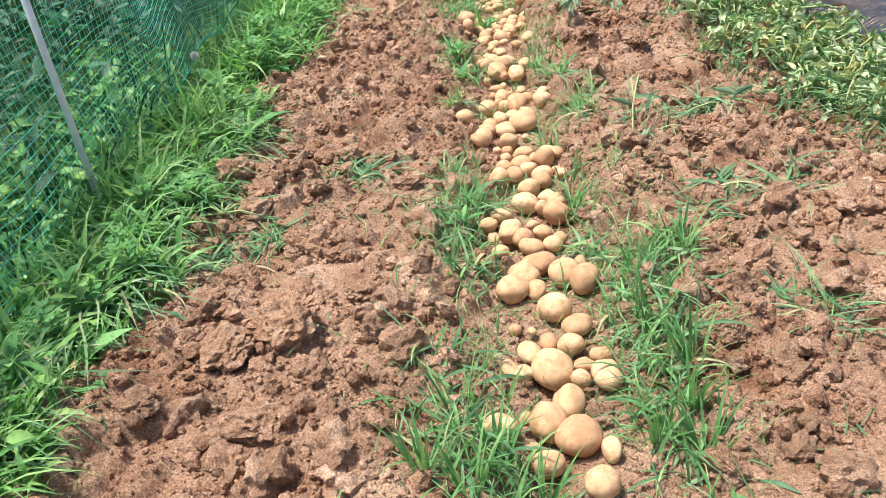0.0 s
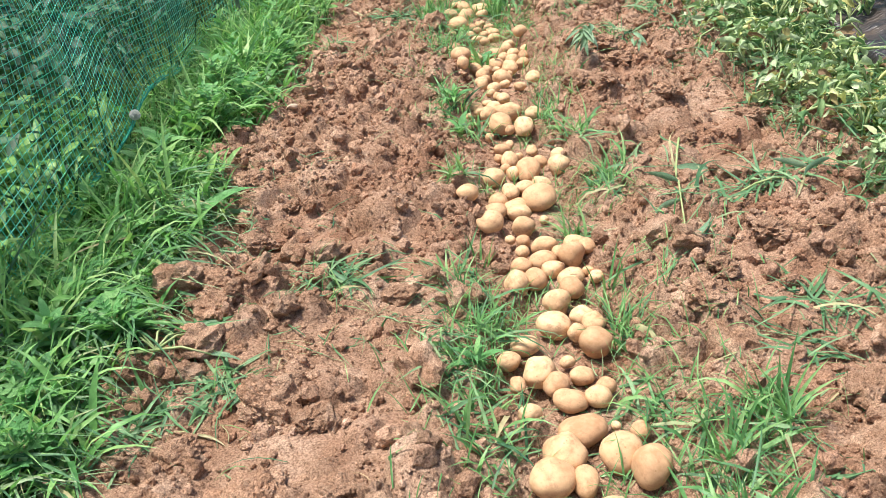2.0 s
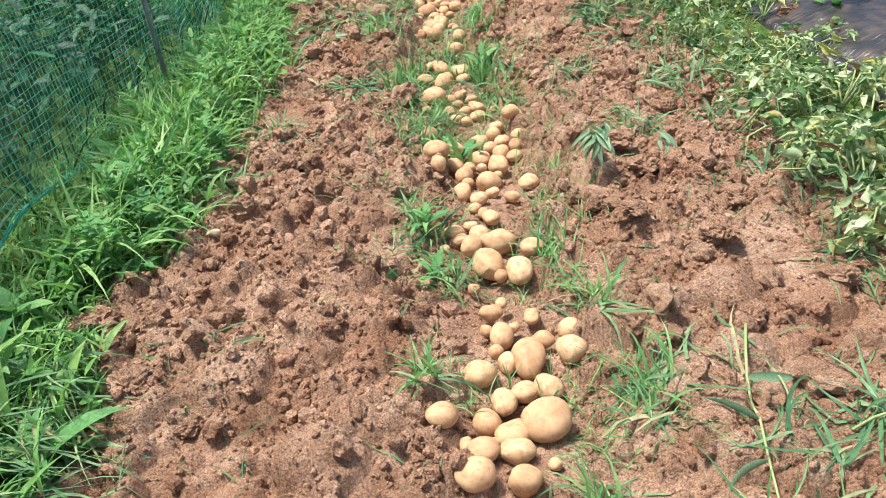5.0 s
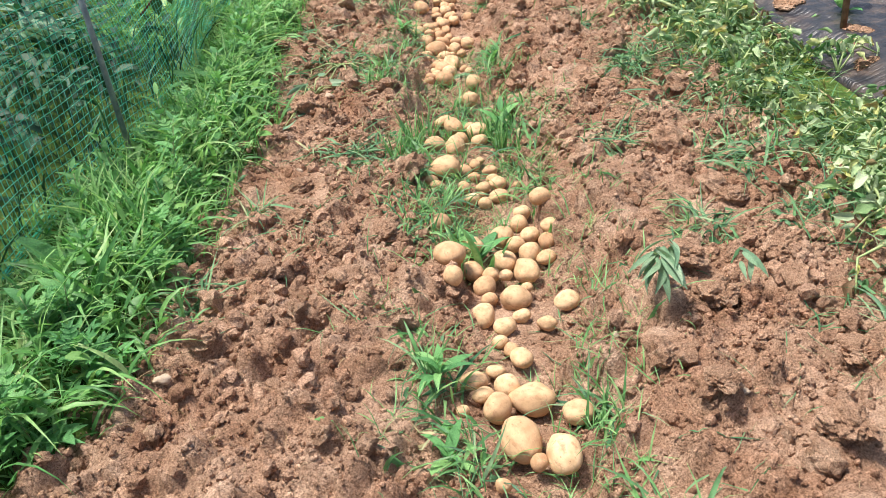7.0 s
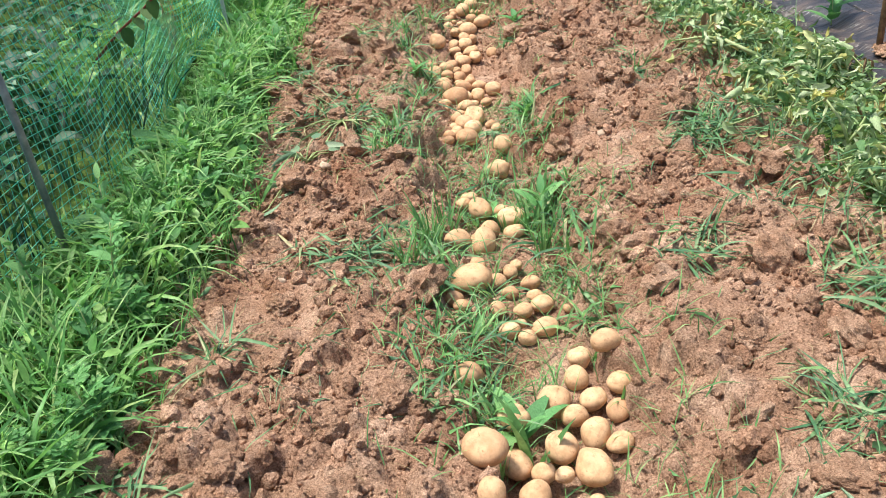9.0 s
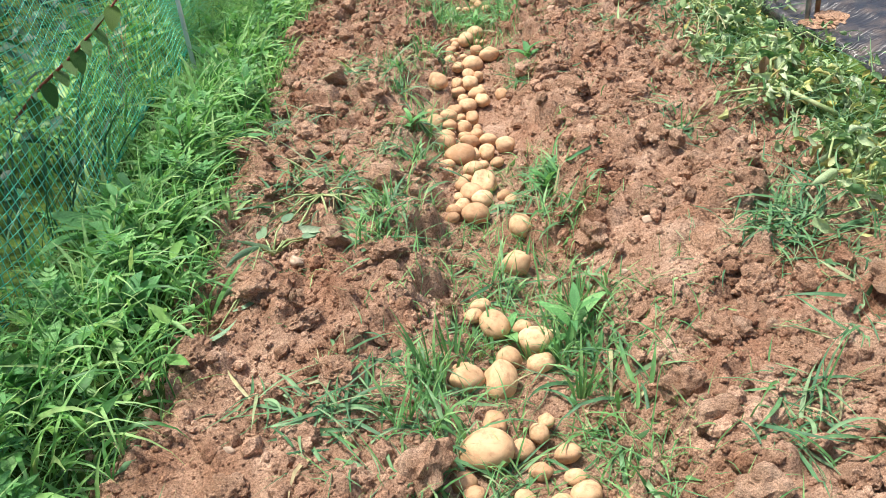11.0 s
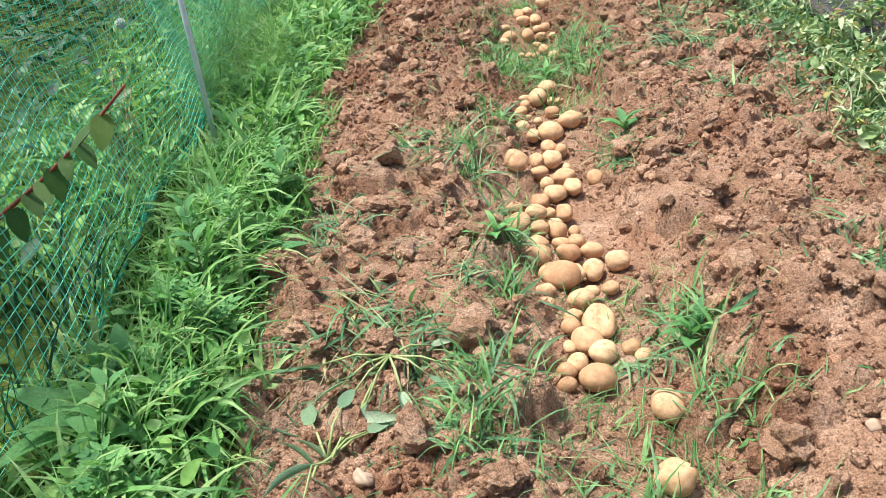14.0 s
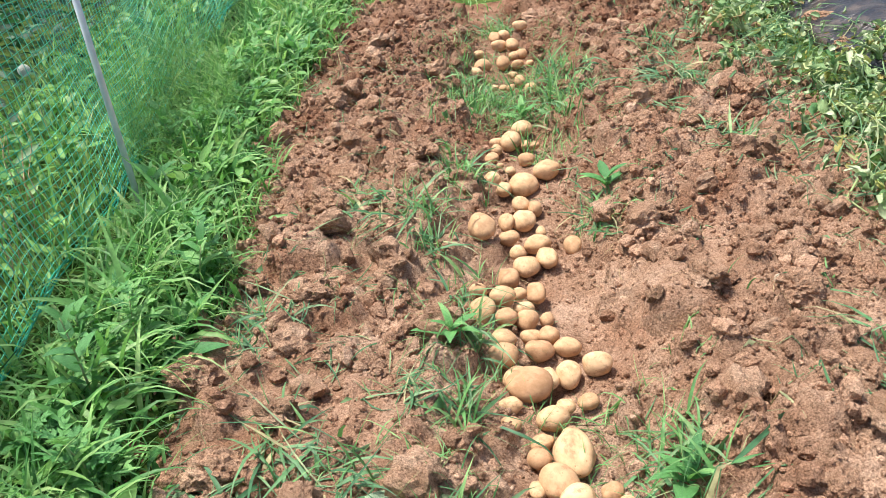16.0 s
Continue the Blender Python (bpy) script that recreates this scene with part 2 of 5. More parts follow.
# ---- shape helpers ----
def np_mesh(name, verts, faces, mats, smooth=True, index=None):
    verts, faces = np.asarray(verts, np.float32), np.asarray(faces, np.int32)
    me = bpy.data.meshes.new(name)
    n, k = faces.shape
    me.vertices.add(len(verts))
    me.vertices.foreach_set("co", verts.ravel())
    me.loops.add(n * k)
    me.loops.foreach_set("vertex_index", faces.ravel())
    me.polygons.add(n)
    me.polygons.foreach_set("loop_start", np.arange(0, n * k, k, dtype=np.int32))
    me.polygons.foreach_set("use_smooth", np.full(n, smooth))
    for m in mats if isinstance(mats, (list, tuple)) else [mats]:
        me.materials.append(m)
    if index is not None:
        me.polygons.foreach_set("material_index", np.asarray(index, np.int32))
    me.update(calc_edges=True)
    return me


def child(name, me, parent, label="", at=None):
    ob = new(name, me)
    ob.parent = parent
    if at is not None:
        ob.matrix_local = at
    return tagged(ob, label)


def vnoise(x, y, seed=0):
    """Smooth lattice noise, 0 to 1."""
    xi, yi = np.floor(x).astype(np.int64), np.floor(y).astype(np.int64)
    fx, fy = x - xi, y - yi
    fx, fy = fx * fx * (3 - 2 * fx), fy * fy * (3 - 2 * fy)

    def hashed(i, j):
        h = (i * 374761393 + j * 668265263 + seed * 974634777) & 0x7FFFFFFF
        h = ((h ^ (h >> 13)) * 1274126177) & 0x7FFFFFFF
        return ((h ^ (h >> 16)) & 0xFFFF) / 65535.0

    a, b, c, d = hashed(xi, yi), hashed(xi + 1, yi), hashed(xi, yi + 1), hashed(xi + 1, yi + 1)
    return (a * (1 - fx) + b * fx) * (1 - fy) + (c * (1 - fx) + d * fx) * fy


def step(a, b, v):
    s = np.clip((v - a) / (b - a), 0, 1)
    return s * s * (3 - 2 * s)


def row_x(y):
    """The middle of the furrow in which the potatoes lie."""
    return np.interp(y, [0, 1.6, 2.7, 3.4, 4.1, 4.8, 5.5, 6.6, 7.1, 7.6, 8.8, 9.6, 13], [0.15, 0.33, 0.48, 0.55, 0.62, 0.73, 0.80, 0.87, 0.88, 0.97, 1.14, 1.24, 1.64])


def left_x(y):
    """Where the dug soil meets the grass along the net."""
    e = np.interp(y, [0, 1.5, 2.2, 2.9, 3.7, 4.1, 4.6, 5.5, 6.4, 7.1, 7.7, 8.4, 9.5, 10.6, 13], [-1.15, -0.95, -0.80, -0.70, -0.55, -0.66, -0.43, -0.30, -0.15, -0.08, -0.10, 0.02, 0.08, 0.32, 0.75])
    return e + 0.10 * (vnoise(y * 5.0, y * 0 + 3.3, 4) - 0.5)


def right_x(y):
    """Where the dug soil meets the pulled vines."""
    e = np.interp(y, [0, 3.3, 4.3, 5.3, 6.5, 7.3, 8.0, 8.8, 13], [1.75, 1.60, 1.62, 1.76, 1.80, 1.95, 2.02, 2.20, 2.75])
    return e + 0.12 * (vnoise(y * 4.0, y * 0 + 8.1, 5) - 0.5)


def film_x(y):
    return 2.16 + (y - 3.5) * 0.105


def base(x, y):
    zb = np.interp(y, [1.5, 2.8, 4.1, 5, 6.6, 7.1, 8.4, 9.4], [-0.035, -0.075, -0.10, -0.125, -0.15, -0.135, -0.145, -0.12])
    u = x - row_x(y)
    left = np.interp(y, [1.0, 2.2, 3.2, 5, 9], [0.04, 0.03, -0.015, -0.03, -0.01])
    ridge = np.where(u < 0, left, 0.02)
    w = step(0.10, 0.40, np.abs(u))
    z = zb * (1 - w) + ridge * w
    gl = step(0.0, 0.22, left_x(y) - x)
    z = z * (1 - gl) + 0.045 * gl
    gr = step(0.0, 0.25, x - right_x(y))
    z = z * (1 - gr) + 0.02 * gr
    v = x - film_x(y)
    return z + 0.07 * step(0.0, 0.3, v) * (1 - step(1.1, 1.4, v))


# ---- the ground: one sheet, fine where it was dug ----
def far_steps(stop, grow):
    out, s, v = [], 0.05, 0.0
    while v < stop:
        v += s
        s *= grow
        out.append(v)
    return np.array(out)


CELL = 0.0112
XI = np.arange(-1.12, 1.72, CELL)
YY = np.concatenate([np.arange(0.95, 7.6, CELL), np.arange(7.6, 11.9, 0.014)])
fx, fy = far_steps(600, 1.4), far_steps(600, 1.4)
xi_all = np.concatenate([XI[0] - fx[::-1], XI, XI[-1] + fx])
y_all = np.concatenate([YY[0] - fy[::-1], YY, YY[-1] + fy])
I0, J0 = len(fx), len(fy)
shear = 0.125 * (np.clip(y_all, 0.5, 13) - 1.5)
GX = xi_all[None, :] + shear[:, None]
GY = np.broadcast_to(y_all[:, None], GX.shape).copy()
GZ = base(GX, GY)
near = (np.abs(GX) < 6) & (GY > -5) & (GY < 12.0)
soil = step(-0.03, 0.05, GX - left_x(GY)) * (1 - step(0.05, 0.30, GX - right_x(GY))) * near
GZ += near * 0.05 * (vnoise(GX * 2.6, GY * 2.6, 1) - 0.5) * (0.35 + 0.65 * step(0.12, 0.35, np.abs(GX - row_x(GY))))
GZ += soil * 0.05 * (vnoise(GX * 8 + 0.6 * vnoise(GX * 5, GY * 5, 9), GY * 8, 2) - 0.5)


FLOOR = GZ.copy()


def stamp(lx, ly, r, tall, p, turn, squash):
    """Presses one clod up out of the sheet."""
    j0, j1 = np.searchsorted(YY, [ly - r, ly + r])
    if j1 - j0 < 2:
        return
    sh = 0.125 * (np.clip(ly, 0.5, 13) - 1.5)
    i0, i1 = np.searchsorted(XI, [lx - sh - r * 1.05, lx - sh + r * 1.05])
    if i1 - i0 < 2:
        return
    w = (slice(J0 + j0, J0 + j1), slice(I0 + i0, I0 + i1))
    dx, dy = GX[w] - lx, GY[w] - ly
    c, s = math.cos(turn), math.sin(turn)
    a, b = (dx * c + dy * s) / r, (-dx * s + dy * c) / (r * squash)
    d = (np.abs(a) ** p + np.abs(b) ** p) ** (1 / p) * (0.82 + 0.36 * vnoise(GX[w] * 1.3 / r, GY[w] * 1.3 / r, 6))
    dome = np.sqrt(np.clip(1 - d ** 2.4, 0, 1)) * (1 + 0.25 * a)
    mid = (dome.shape[0] // 2, dome.shape[1] // 2)
    foot = min(GZ[w][mid], FLOOR[w][mid] + 0.025) - 0.2 * tall
    GZ[w] = np.where(d < 1, np.maximum(GZ[w], foot + tall * 1.25 * dome), GZ[w])


def lumps(count, r0, r1, tall, clear):
    y = rng.uniform(0.95, 11.9, count)
    x = left_x(y) + rng.uniform(-0.02, 1.02, count) * (right_x(y) + 0.15 - left_x(y))
    r = r0 + (r1 - r0) * rng.random(count) ** 2
    keep = np.abs(x - row_x(y)) > clear + r
    dens = vnoise(x * 2.2, y * 2.2, 11)
    keep &= dens * 1.8 - 0.02 > rng.random(count)
    for i in np.nonzero(keep)[0]:
        stamp(x[i], y[i], r[i], tall * r[i] * rng.uniform(0.7, 1.2), rng.uniform(2, 3.6), rng.uniform(0, TAU), rng.uniform(0.6, 1.0))


def cobbles(size, seed):
    """Rounded lumps, one in each jittered cell: 0 in the joints, up to 1 on top."""
    gx, gy = GX / size + 0.5 * (vnoise(GX / size * 0.7, GY / size * 0.7, seed + 50) - 0.5), GY / size
    ci, cj = np.floor(gx).astype(np.int64), np.floor(gy).astype(np.int64)
    best = np.zeros_like(gx)
    for di in (-1, 0, 1):
        for dj in (-1, 0, 1):
            i, j = ci + di, cj + dj
            h = ((i * 73856093) ^ (j * 19349663) ^ (seed * 83492791)) & 0x7FFFFFFF
            h = ((h ^ (h >> 13)) * 1274126177) & 0x7FFFFFFF
            px, py, tall = i + (h & 1023) / 1023.0, j + ((h >> 10) & 1023) / 1023.0, 0.3 + 0.7 * ((h >> 20) & 255) / 255.0
            q = ((gx - px) ** 2 + (gy - py) ** 2) / (0.35 + 0.4 * tall) ** 2
            best = np.maximum(best, tall * np.sqrt(np.clip(1 - q, 0, 1)))
    return best


lumps(520, 0.05, 0.11, 0.6, 0.12)
lumps(3600, 0.025, 0.055, 0.75, 0.09)
# trodden, sandy patches stay smooth; the rest is crumbly
loose = soil * (0.16 + 0.84 * step(0.30, 0.52, vnoise(GX * 2.8, GY * 2.8, 17))) * (0.35 + 0.65 * step(0.05, 0.25, np.abs(GX - row_x(GY))))
GZ += loose * (0.024 * cobbles(0.075, 1) + 0.017 * cobbles(0.038, 2) - 0.014)
GZ += (0.25 * soil + 0.75 * loose) * (0.008 * cobbles(0.021, 3) + 0.006 * (vnoise(GX * 70, GY * 70, 13) - 0.5))
ny, nx = GX.shape
gi = (np.arange(ny - 1)[:, None] * nx + np.arange(nx - 1)[None, :]).ravel()
gf = np.stack([gi, gi + 1, gi + nx + 1, gi + nx], 1)
turf_face = (soil[:-1, :-1] < 0.5).ravel().astype(np.int32)
ground = new("ground", np_mesh("ground", np.stack([GX, GY, GZ], 2).reshape(-1, 3), gf, [SOIL, TURF], True, turf_face))
tagged(ground, "dug red-brown clay soil with clods between grass strips", "ground", kind="structure")


def height(x, y):
    x, y = np.asarray(x, float), np.asarray(y, float)
    sh = 0.125 * (np.clip(y, 0.5, 13) - 1.5)
    i = np.round((x - sh - XI[0]) / CELL).astype(int)
    j = np.searchsorted(YY, y - CELL / 2) - (y < YY[0] - CELL)
    ok = (i >= 0) & (i < len(XI)) & (j >= 0) & (j < len(YY))
    zz = GZ[J0 + np.clip(j, 0, len(YY) - 1), I0 + np.clip(i, 0, len(XI) - 1)]
    return np.where(ok, zz, base(x, y))


# ---- blades and leaves ----
def ribbons(px, py, pz, az, length, width, rise, bend, twist=None, roll=None, seg=4, shape="grass", fold=0.0, hug=0.004):
    """Many bent blades or leaves at once: vertices and quads."""
    n = len(px)
    s = np.linspace(0, 1, seg + 1)
    mid = (s[:-1] + s[1:]) / 2
    twist = np.zeros(n) if twist is None else twist
    roll = np.zeros(n) if roll is None else roll
    e = rise[:, None] - bend[:, None] * mid[None, :] ** 1.3
    a = az[:, None] + twist[:, None] * mid[None, :]
    st = (length / seg)[:, None]
    zero = np.zeros((n, 1))
    cx = px[:, None] + np.concatenate([zero, np.cumsum(np.cos(e) * np.cos(a) * st, 1)], 1)
    cy = py[:, None] + np.concatenate([zero, np.cumsum(np.cos(e) * np.sin(a) * st, 1)], 1)
    cz = pz[:, None] + np.concatenate([zero, np.cumsum(np.sin(e) * st, 1)], 1)
    a2 = az[:, None] + twist[:, None] * s[None, :]
    e2 = rise[:, None] - bend[:, None] * s[None, :] ** 1.3
    if shape == "grass":
        prof = np.clip((1 - s) ** 0.55 * (0.62 + 0.5 * np.sin(math.pi * np.clip(s * 1.2, 0, 1))), 0.02, 1)
    elif shape == "lance":
        prof = np.clip(np.sin(math.pi * (0.03 + 0.97 * s) ** 0.75) ** 0.9, 0.03, 1)
    else:
        prof = np.clip(np.sin(math.pi * (0.02 + 0.98 * s) ** 0.62) ** 0.7, 0.04, 1)
    w = 0.5 * width[:, None] * prof[None, :]
    sx, sy = -np.sin(a2), np.cos(a2)
    nxv, nyv, nzv = -np.sin(e2) * np.cos(a2), -np.sin(e2) * np.sin(a2), np.cos(e2)
    cr, sr = np.cos(roll)[:, None], np.sin(roll)[:, None]
    ux, uy, uz = sx * cr + nxv * sr, sy * cr + nyv * sr, nzv * sr
    cols = []
    if fold:
        mx, my, mz = nxv * cr - sx * sr, nyv * cr - sy * sr, nzv * cr
        cols = [(cx - ux * w, cy - uy * w, cz - uz * w), (cx - mx * w * fold, cy - my * w * fold, cz - mz * w * fold), (cx + ux * w, cy + uy * w, cz + uz * w)]
    else:
        cols = [(cx - ux * w, cy - uy * w, cz - uz * w), (cx + ux * w, cy + uy * w, cz + uz * w)]
    k = len(cols)
    v = np.stack([np.stack(c, -1) for c in cols], 2)
    flat = v.reshape(-1, 3)
    if hug is not None:
        flat[:, 2] = np.maximum(flat[:, 2], height(flat[:, 0], flat[:, 1]) + hug)
    per = (seg + 1) * k
    f = []
    for q in range(seg):
        for c in range(k - 1):
            o = q * k + c
            f.append([o, o + 1, o + k + 1, o + k])
    f = (np.arange(n)[:, None, None] * per + np.array(f)[None]).reshape(-1, 4)
    return flat, f


def joined(pieces):
    vs, fs, o = [], [], 0
    for v, f in pieces:
        vs.append(v), fs.append(f + o)
        o += len(v)
    return np.concatenate(vs), np.concatenate(fs)


def stuff(name, pieces, mat, label, category, smooth=True):
    v, f = joined(pieces)
    return tagged(new(name, np_mesh(name, v, f, mat, smooth)), label, category, kind="stuff")


def uni(a, b, n):
    return rng.uniform(a, b, n)


def tube(points, radii, sides=7):
    """A tapered tube through the points."""
    pts = [Vector(p) for p in points]
    v, f = [], []
    for i, p in enumerate(pts):
        d = (pts[min(i + 1, len(pts) - 1)] - pts[max(i - 1, 0)]).normalized()
        q = d.to_track_quat("Z", "Y")
        for k in range(sides):
            a = TAU * k / sides
            v.append(p + q @ Vector((radii[i] * math.cos(a), radii[i] * math.sin(a), 0)))
    for i in range(len(pts) - 1):
        for k in range(sides):
            f.append((i * sides + k, i * sides + (k + 1) % sides, (i + 1) * sides + (k + 1) % sides, (i + 1) * sides + k))
    base_i, top_i = len(v), len(v) + 1
    v += [pts[0], pts[-1]]
    o = (len(pts) - 1) * sides
    for k in range(sides):
        f.append((base_i, (k + 1) % sides, k, base_i))
        f.append((top_i, o + k, o + (k + 1) % sides, top_i))
    me = bpy.data.meshes.new("tube")
    me.from_pydata([tuple(p) for p in v], [], [q if q[0] != q[3] else q[:3] for q in f])
    me.polygons.foreach_set("use_smooth", [True] * len(me.polygons))
    return me


def tube_mesh(points, radii, mat, sides=7):
    me = tube(points, radii, sides)
    me.materials.append(mat)
    return me


def ball(seed, sub, rough, mat, freq=1.6, smooth=True, fine=0.0):
    """A lumpy ball of radius 1, for clods, stones and tubers."""
    bm = bmesh.new()
    bmesh.ops.create_icosphere(bm, subdivisions=sub, radius=1.0)
    for v in bm.verts:
        p = v.co * freq + Vector((seed * 7.3, seed * 3.1, seed * 5.7))
        d = noise.noise(p) * rough
        if fine:
            d += fine * noise.noise(p * 3.1) + fine * 0.6 * noise.noise(p * 7.3)
            if sub > 3:
                d += fine * 0.55 * noise.noise(p * 15.0)
        v.co *= 1 + d
    me = bpy.data.meshes.new("lump")
    bm.to_mesh(me)
    bm.free()
    me.materials.append(mat)
    me.polygons.foreach_set("use_smooth", [smooth] * len(me.polygons))
    return me


# ---- potatoes, lying in the furrow in a long heap ----
TUBERS = [ball(i + 1, 3, 0.16 + 0.05 * (i % 4), POTATO, 0.80 + 0.12 * (i % 3), True, 0.02) for i in range(12)]
placed = []


def potatoes(rows):
    for x, y, long, wide, turn in rows:
        r = random.Random(int(x * 1000) * 31 + int(y * 1000))
        long, wide = long * 1.05, min(long * 1.01, max(wide * 1.14, long * 0.78))
        tall = min(wide, 0.095) * r.uniform(0.92, 1.0)
        z = float(base(np.array(row_x(y)), np.array(y)))
        lift = 0.0
        for a, b, rad, top in placed[-40:]:
            gap = math.hypot(x - a, y - b)
            if gap < 0.55 * (rad + long / 2):
                lift = max(lift, (top - z) * 0.22)
        ob = new("potato", TUBERS[r.randrange(len(TUBERS))])
        ob.matrix_basis = pose(x, y, max(z + 0.036, float(height(x, y)) + tall * 0.40) + lift, r.uniform(-14, 14), r.uniform(-14, 14), turn + r.uniform(-14, 14)) @ Matrix.Diagonal((long / 2, wide / 2, tall / 2, 1))
        placed.append((x, y, long / 2, z + tall + lift))
        size = "large" if long > 0.095 else "small" if long < 0.05 else "medium"
        tagged(ob, size + " pale yellow-brown potato with clay smears lying on the soil", "potato", "potatoes in the furrow")


potatoes([
    (0.338, 1.225, 0.072, 0.066, 0),
    (0.241, 1.311, 0.075, 0.058, 0),
    (0.386, 1.329, 0.060, 0.039, 90),
    (0.218, 1.371, 0.032, 0.023, 0),
    (0.326, 1.379, 0.103, 0.087, 0),
    (0.270, 1.440, 0.116, 0.075, 90),
    (0.155, 1.449, 0.082, 0.059, 0),
    (0.221, 1.467, 0.036, 0.033, 90),
    (0.330, 1.493, 0.104, 0.067, 90),
    (0.380, 1.581, 0.056, 0.045, 0),
    (0.449, 1.585, 0.087, 0.068, 90),
    (0.403, 1.637, 0.049, 0.036, 0),
    (0.246, 1.639, 0.053, 0.042, 0),
    (0.324, 1.639, 0.123, 0.100, 90),
    (0.218, 1.660, 0.056, 0.036, 90),
    (0.458, 1.669, 0.056, 0.040, 0),
    (0.281, 1.717, 0.080, 0.053, 90),
    (0.392, 1.729, 0.067, 0.061, 0),
])
potatoes([
    (0.336, 1.753, 0.059, 0.041, 90),
    (0.429, 1.812, 0.084, 0.061, 0),
    (0.306, 1.815, 0.028, 0.021, 90),
    (0.260, 1.832, 0.036, 0.031, 0),
    (0.384, 1.895, 0.095, 0.091, 0),
    (0.497, 2.002, 0.088, 0.078, 90),
    (0.358, 2.015, 0.077, 0.052, 90),
    (0.292, 2.034, 0.101, 0.085, 90),
    (0.451, 2.059, 0.095, 0.086, 0),
    (0.337, 2.106, 0.096, 0.088, 90),
    (0.523, 2.142, 0.047, 0.043, 90),
    (0.476, 2.172, 0.025, 0.019, 90),
    (0.399, 2.175, 0.103, 0.074, 0),
    (0.288, 2.233, 0.057, 0.041, 0),
    (0.399, 2.281, 0.077, 0.059, 0),
    (0.467, 2.283, 0.064, 0.063, 0),
    (0.497, 2.317, 0.050, 0.042, 0),
    (0.381, 2.346, 0.069, 0.062, 90),
])
potatoes([
    (0.450, 2.363, 0.062, 0.047, 0),
    (0.289, 2.375, 0.053, 0.036, 90),
    (0.354, 2.412, 0.089, 0.075, 90),
    (0.431, 2.433, 0.039, 0.029, 0),
    (0.285, 2.474, 0.069, 0.049, 0),
    (0.524, 2.495, 0.096, 0.075, 0),
    (0.341, 2.530, 0.080, 0.058, 0),
    (0.488, 2.553, 0.052, 0.045, 90),
    (0.546, 2.590, 0.064, 0.062, 90),
    (0.440, 2.605, 0.093, 0.072, 0),
    (0.525, 2.633, 0.060, 0.055, 0),
    (0.476, 2.713, 0.081, 0.081, 90),
    (0.539, 2.775, 0.072, 0.069, 90),
    (0.622, 2.818, 0.044, 0.041, 0),
    (0.548, 2.832, 0.080, 0.058, 0),
    (0.385, 2.835, 0.091, 0.069, 90),
    (0.443, 2.850, 0.089, 0.057, 90),
    (0.610, 2.859, 0.040, 0.029, 0),
])
potatoes([
    (0.506, 2.892, 0.067, 0.051, 0),
    (0.580, 2.929, 0.082, 0.081, 90),
    (0.419, 2.941, 0.072, 0.052, 0),
    (0.493, 2.959, 0.088, 0.063, 0),
    (0.639, 2.968, 0.072, 0.049, 90),
    (0.553, 2.989, 0.049, 0.044, 90),
    (0.613, 3.026, 0.073, 0.056, 0),
    (0.444, 3.034, 0.046, 0.042, 0),
    (0.519, 3.049, 0.081, 0.060, 0),
    (0.460, 3.095, 0.049, 0.039, 0),
    (0.423, 3.119, 0.034, 0.030, 90),
    (0.481, 3.184, 0.086, 0.065, 0),
    (0.371, 3.204, 0.092, 0.071, 0),
    (0.561, 3.224, 0.031, 0.030, 0),
    (0.484, 3.273, 0.082, 0.059, 0),
    (0.400, 3.282, 0.088, 0.063, 0),
    (0.436, 3.325, 0.038, 0.024, 90),
    (0.374, 3.338, 0.043, 0.032, 90),
])
potatoes([
    (0.405, 3.339, 0.028, 0.020, 0),
    (0.493, 3.347, 0.085, 0.071, 0),
    (0.574, 3.352, 0.122, 0.114, 90),
    (0.326, 3.381, 0.080, 0.060, 0),
    (0.435, 3.400, 0.071, 0.063, 90),
    (0.492, 3.464, 0.083, 0.061, 90),
    (0.555, 3.494, 0.070, 0.051, 0),
    (0.617, 3.497, 0.087, 0.064, 90),
    (0.451, 3.574, 0.090, 0.073, 0),
    (0.398, 3.591, 0.038, 0.029, 90),
    (0.593, 3.618, 0.126, 0.081, 90),
    (0.716, 3.618, 0.093, 0.075, 90),
    (0.536, 3.620, 0.071, 0.046, 90),
    (0.519, 3.686, 0.041, 0.041, 90),
    (0.600, 3.693, 0.036, 0.032, 0),
    (0.656, 3.699, 0.069, 0.050, 0),
    (0.743, 3.726, 0.068, 0.066, 0),
    (0.551, 3.755, 0.086, 0.063, 90),
])
potatoes([
    (0.593, 3.785, 0.035, 0.035, 0),
    (0.512, 3.794, 0.039, 0.033, 90),
    (0.656, 3.827, 0.059, 0.038, 90),
    (0.544, 3.879, 0.068, 0.049, 0),
    (0.584, 3.922, 0.039, 0.032, 90),
    (0.519, 4.024, 0.040, 0.031, 0),
    (0.617, 4.078, 0.044, 0.044, 90),
    (0.680, 4.086, 0.106, 0.068, 90),
    (0.596, 4.169, 0.135, 0.092, 90),
    (0.757, 4.227, 0.079, 0.066, 0),
    (0.561, 4.295, 0.087, 0.070, 90),
    (0.471, 4.308, 0.039, 0.028, 0),
    (0.657, 4.314, 0.109, 0.079, 0),
    (0.536, 4.361, 0.056, 0.040, 0),
    (0.605, 4.383, 0.070, 0.062, 0),
    (0.522, 4.424, 0.072, 0.052, 0),
    (0.588, 4.454, 0.049, 0.038, 0),
    (0.673, 4.490, 0.083, 0.055, 90),
])
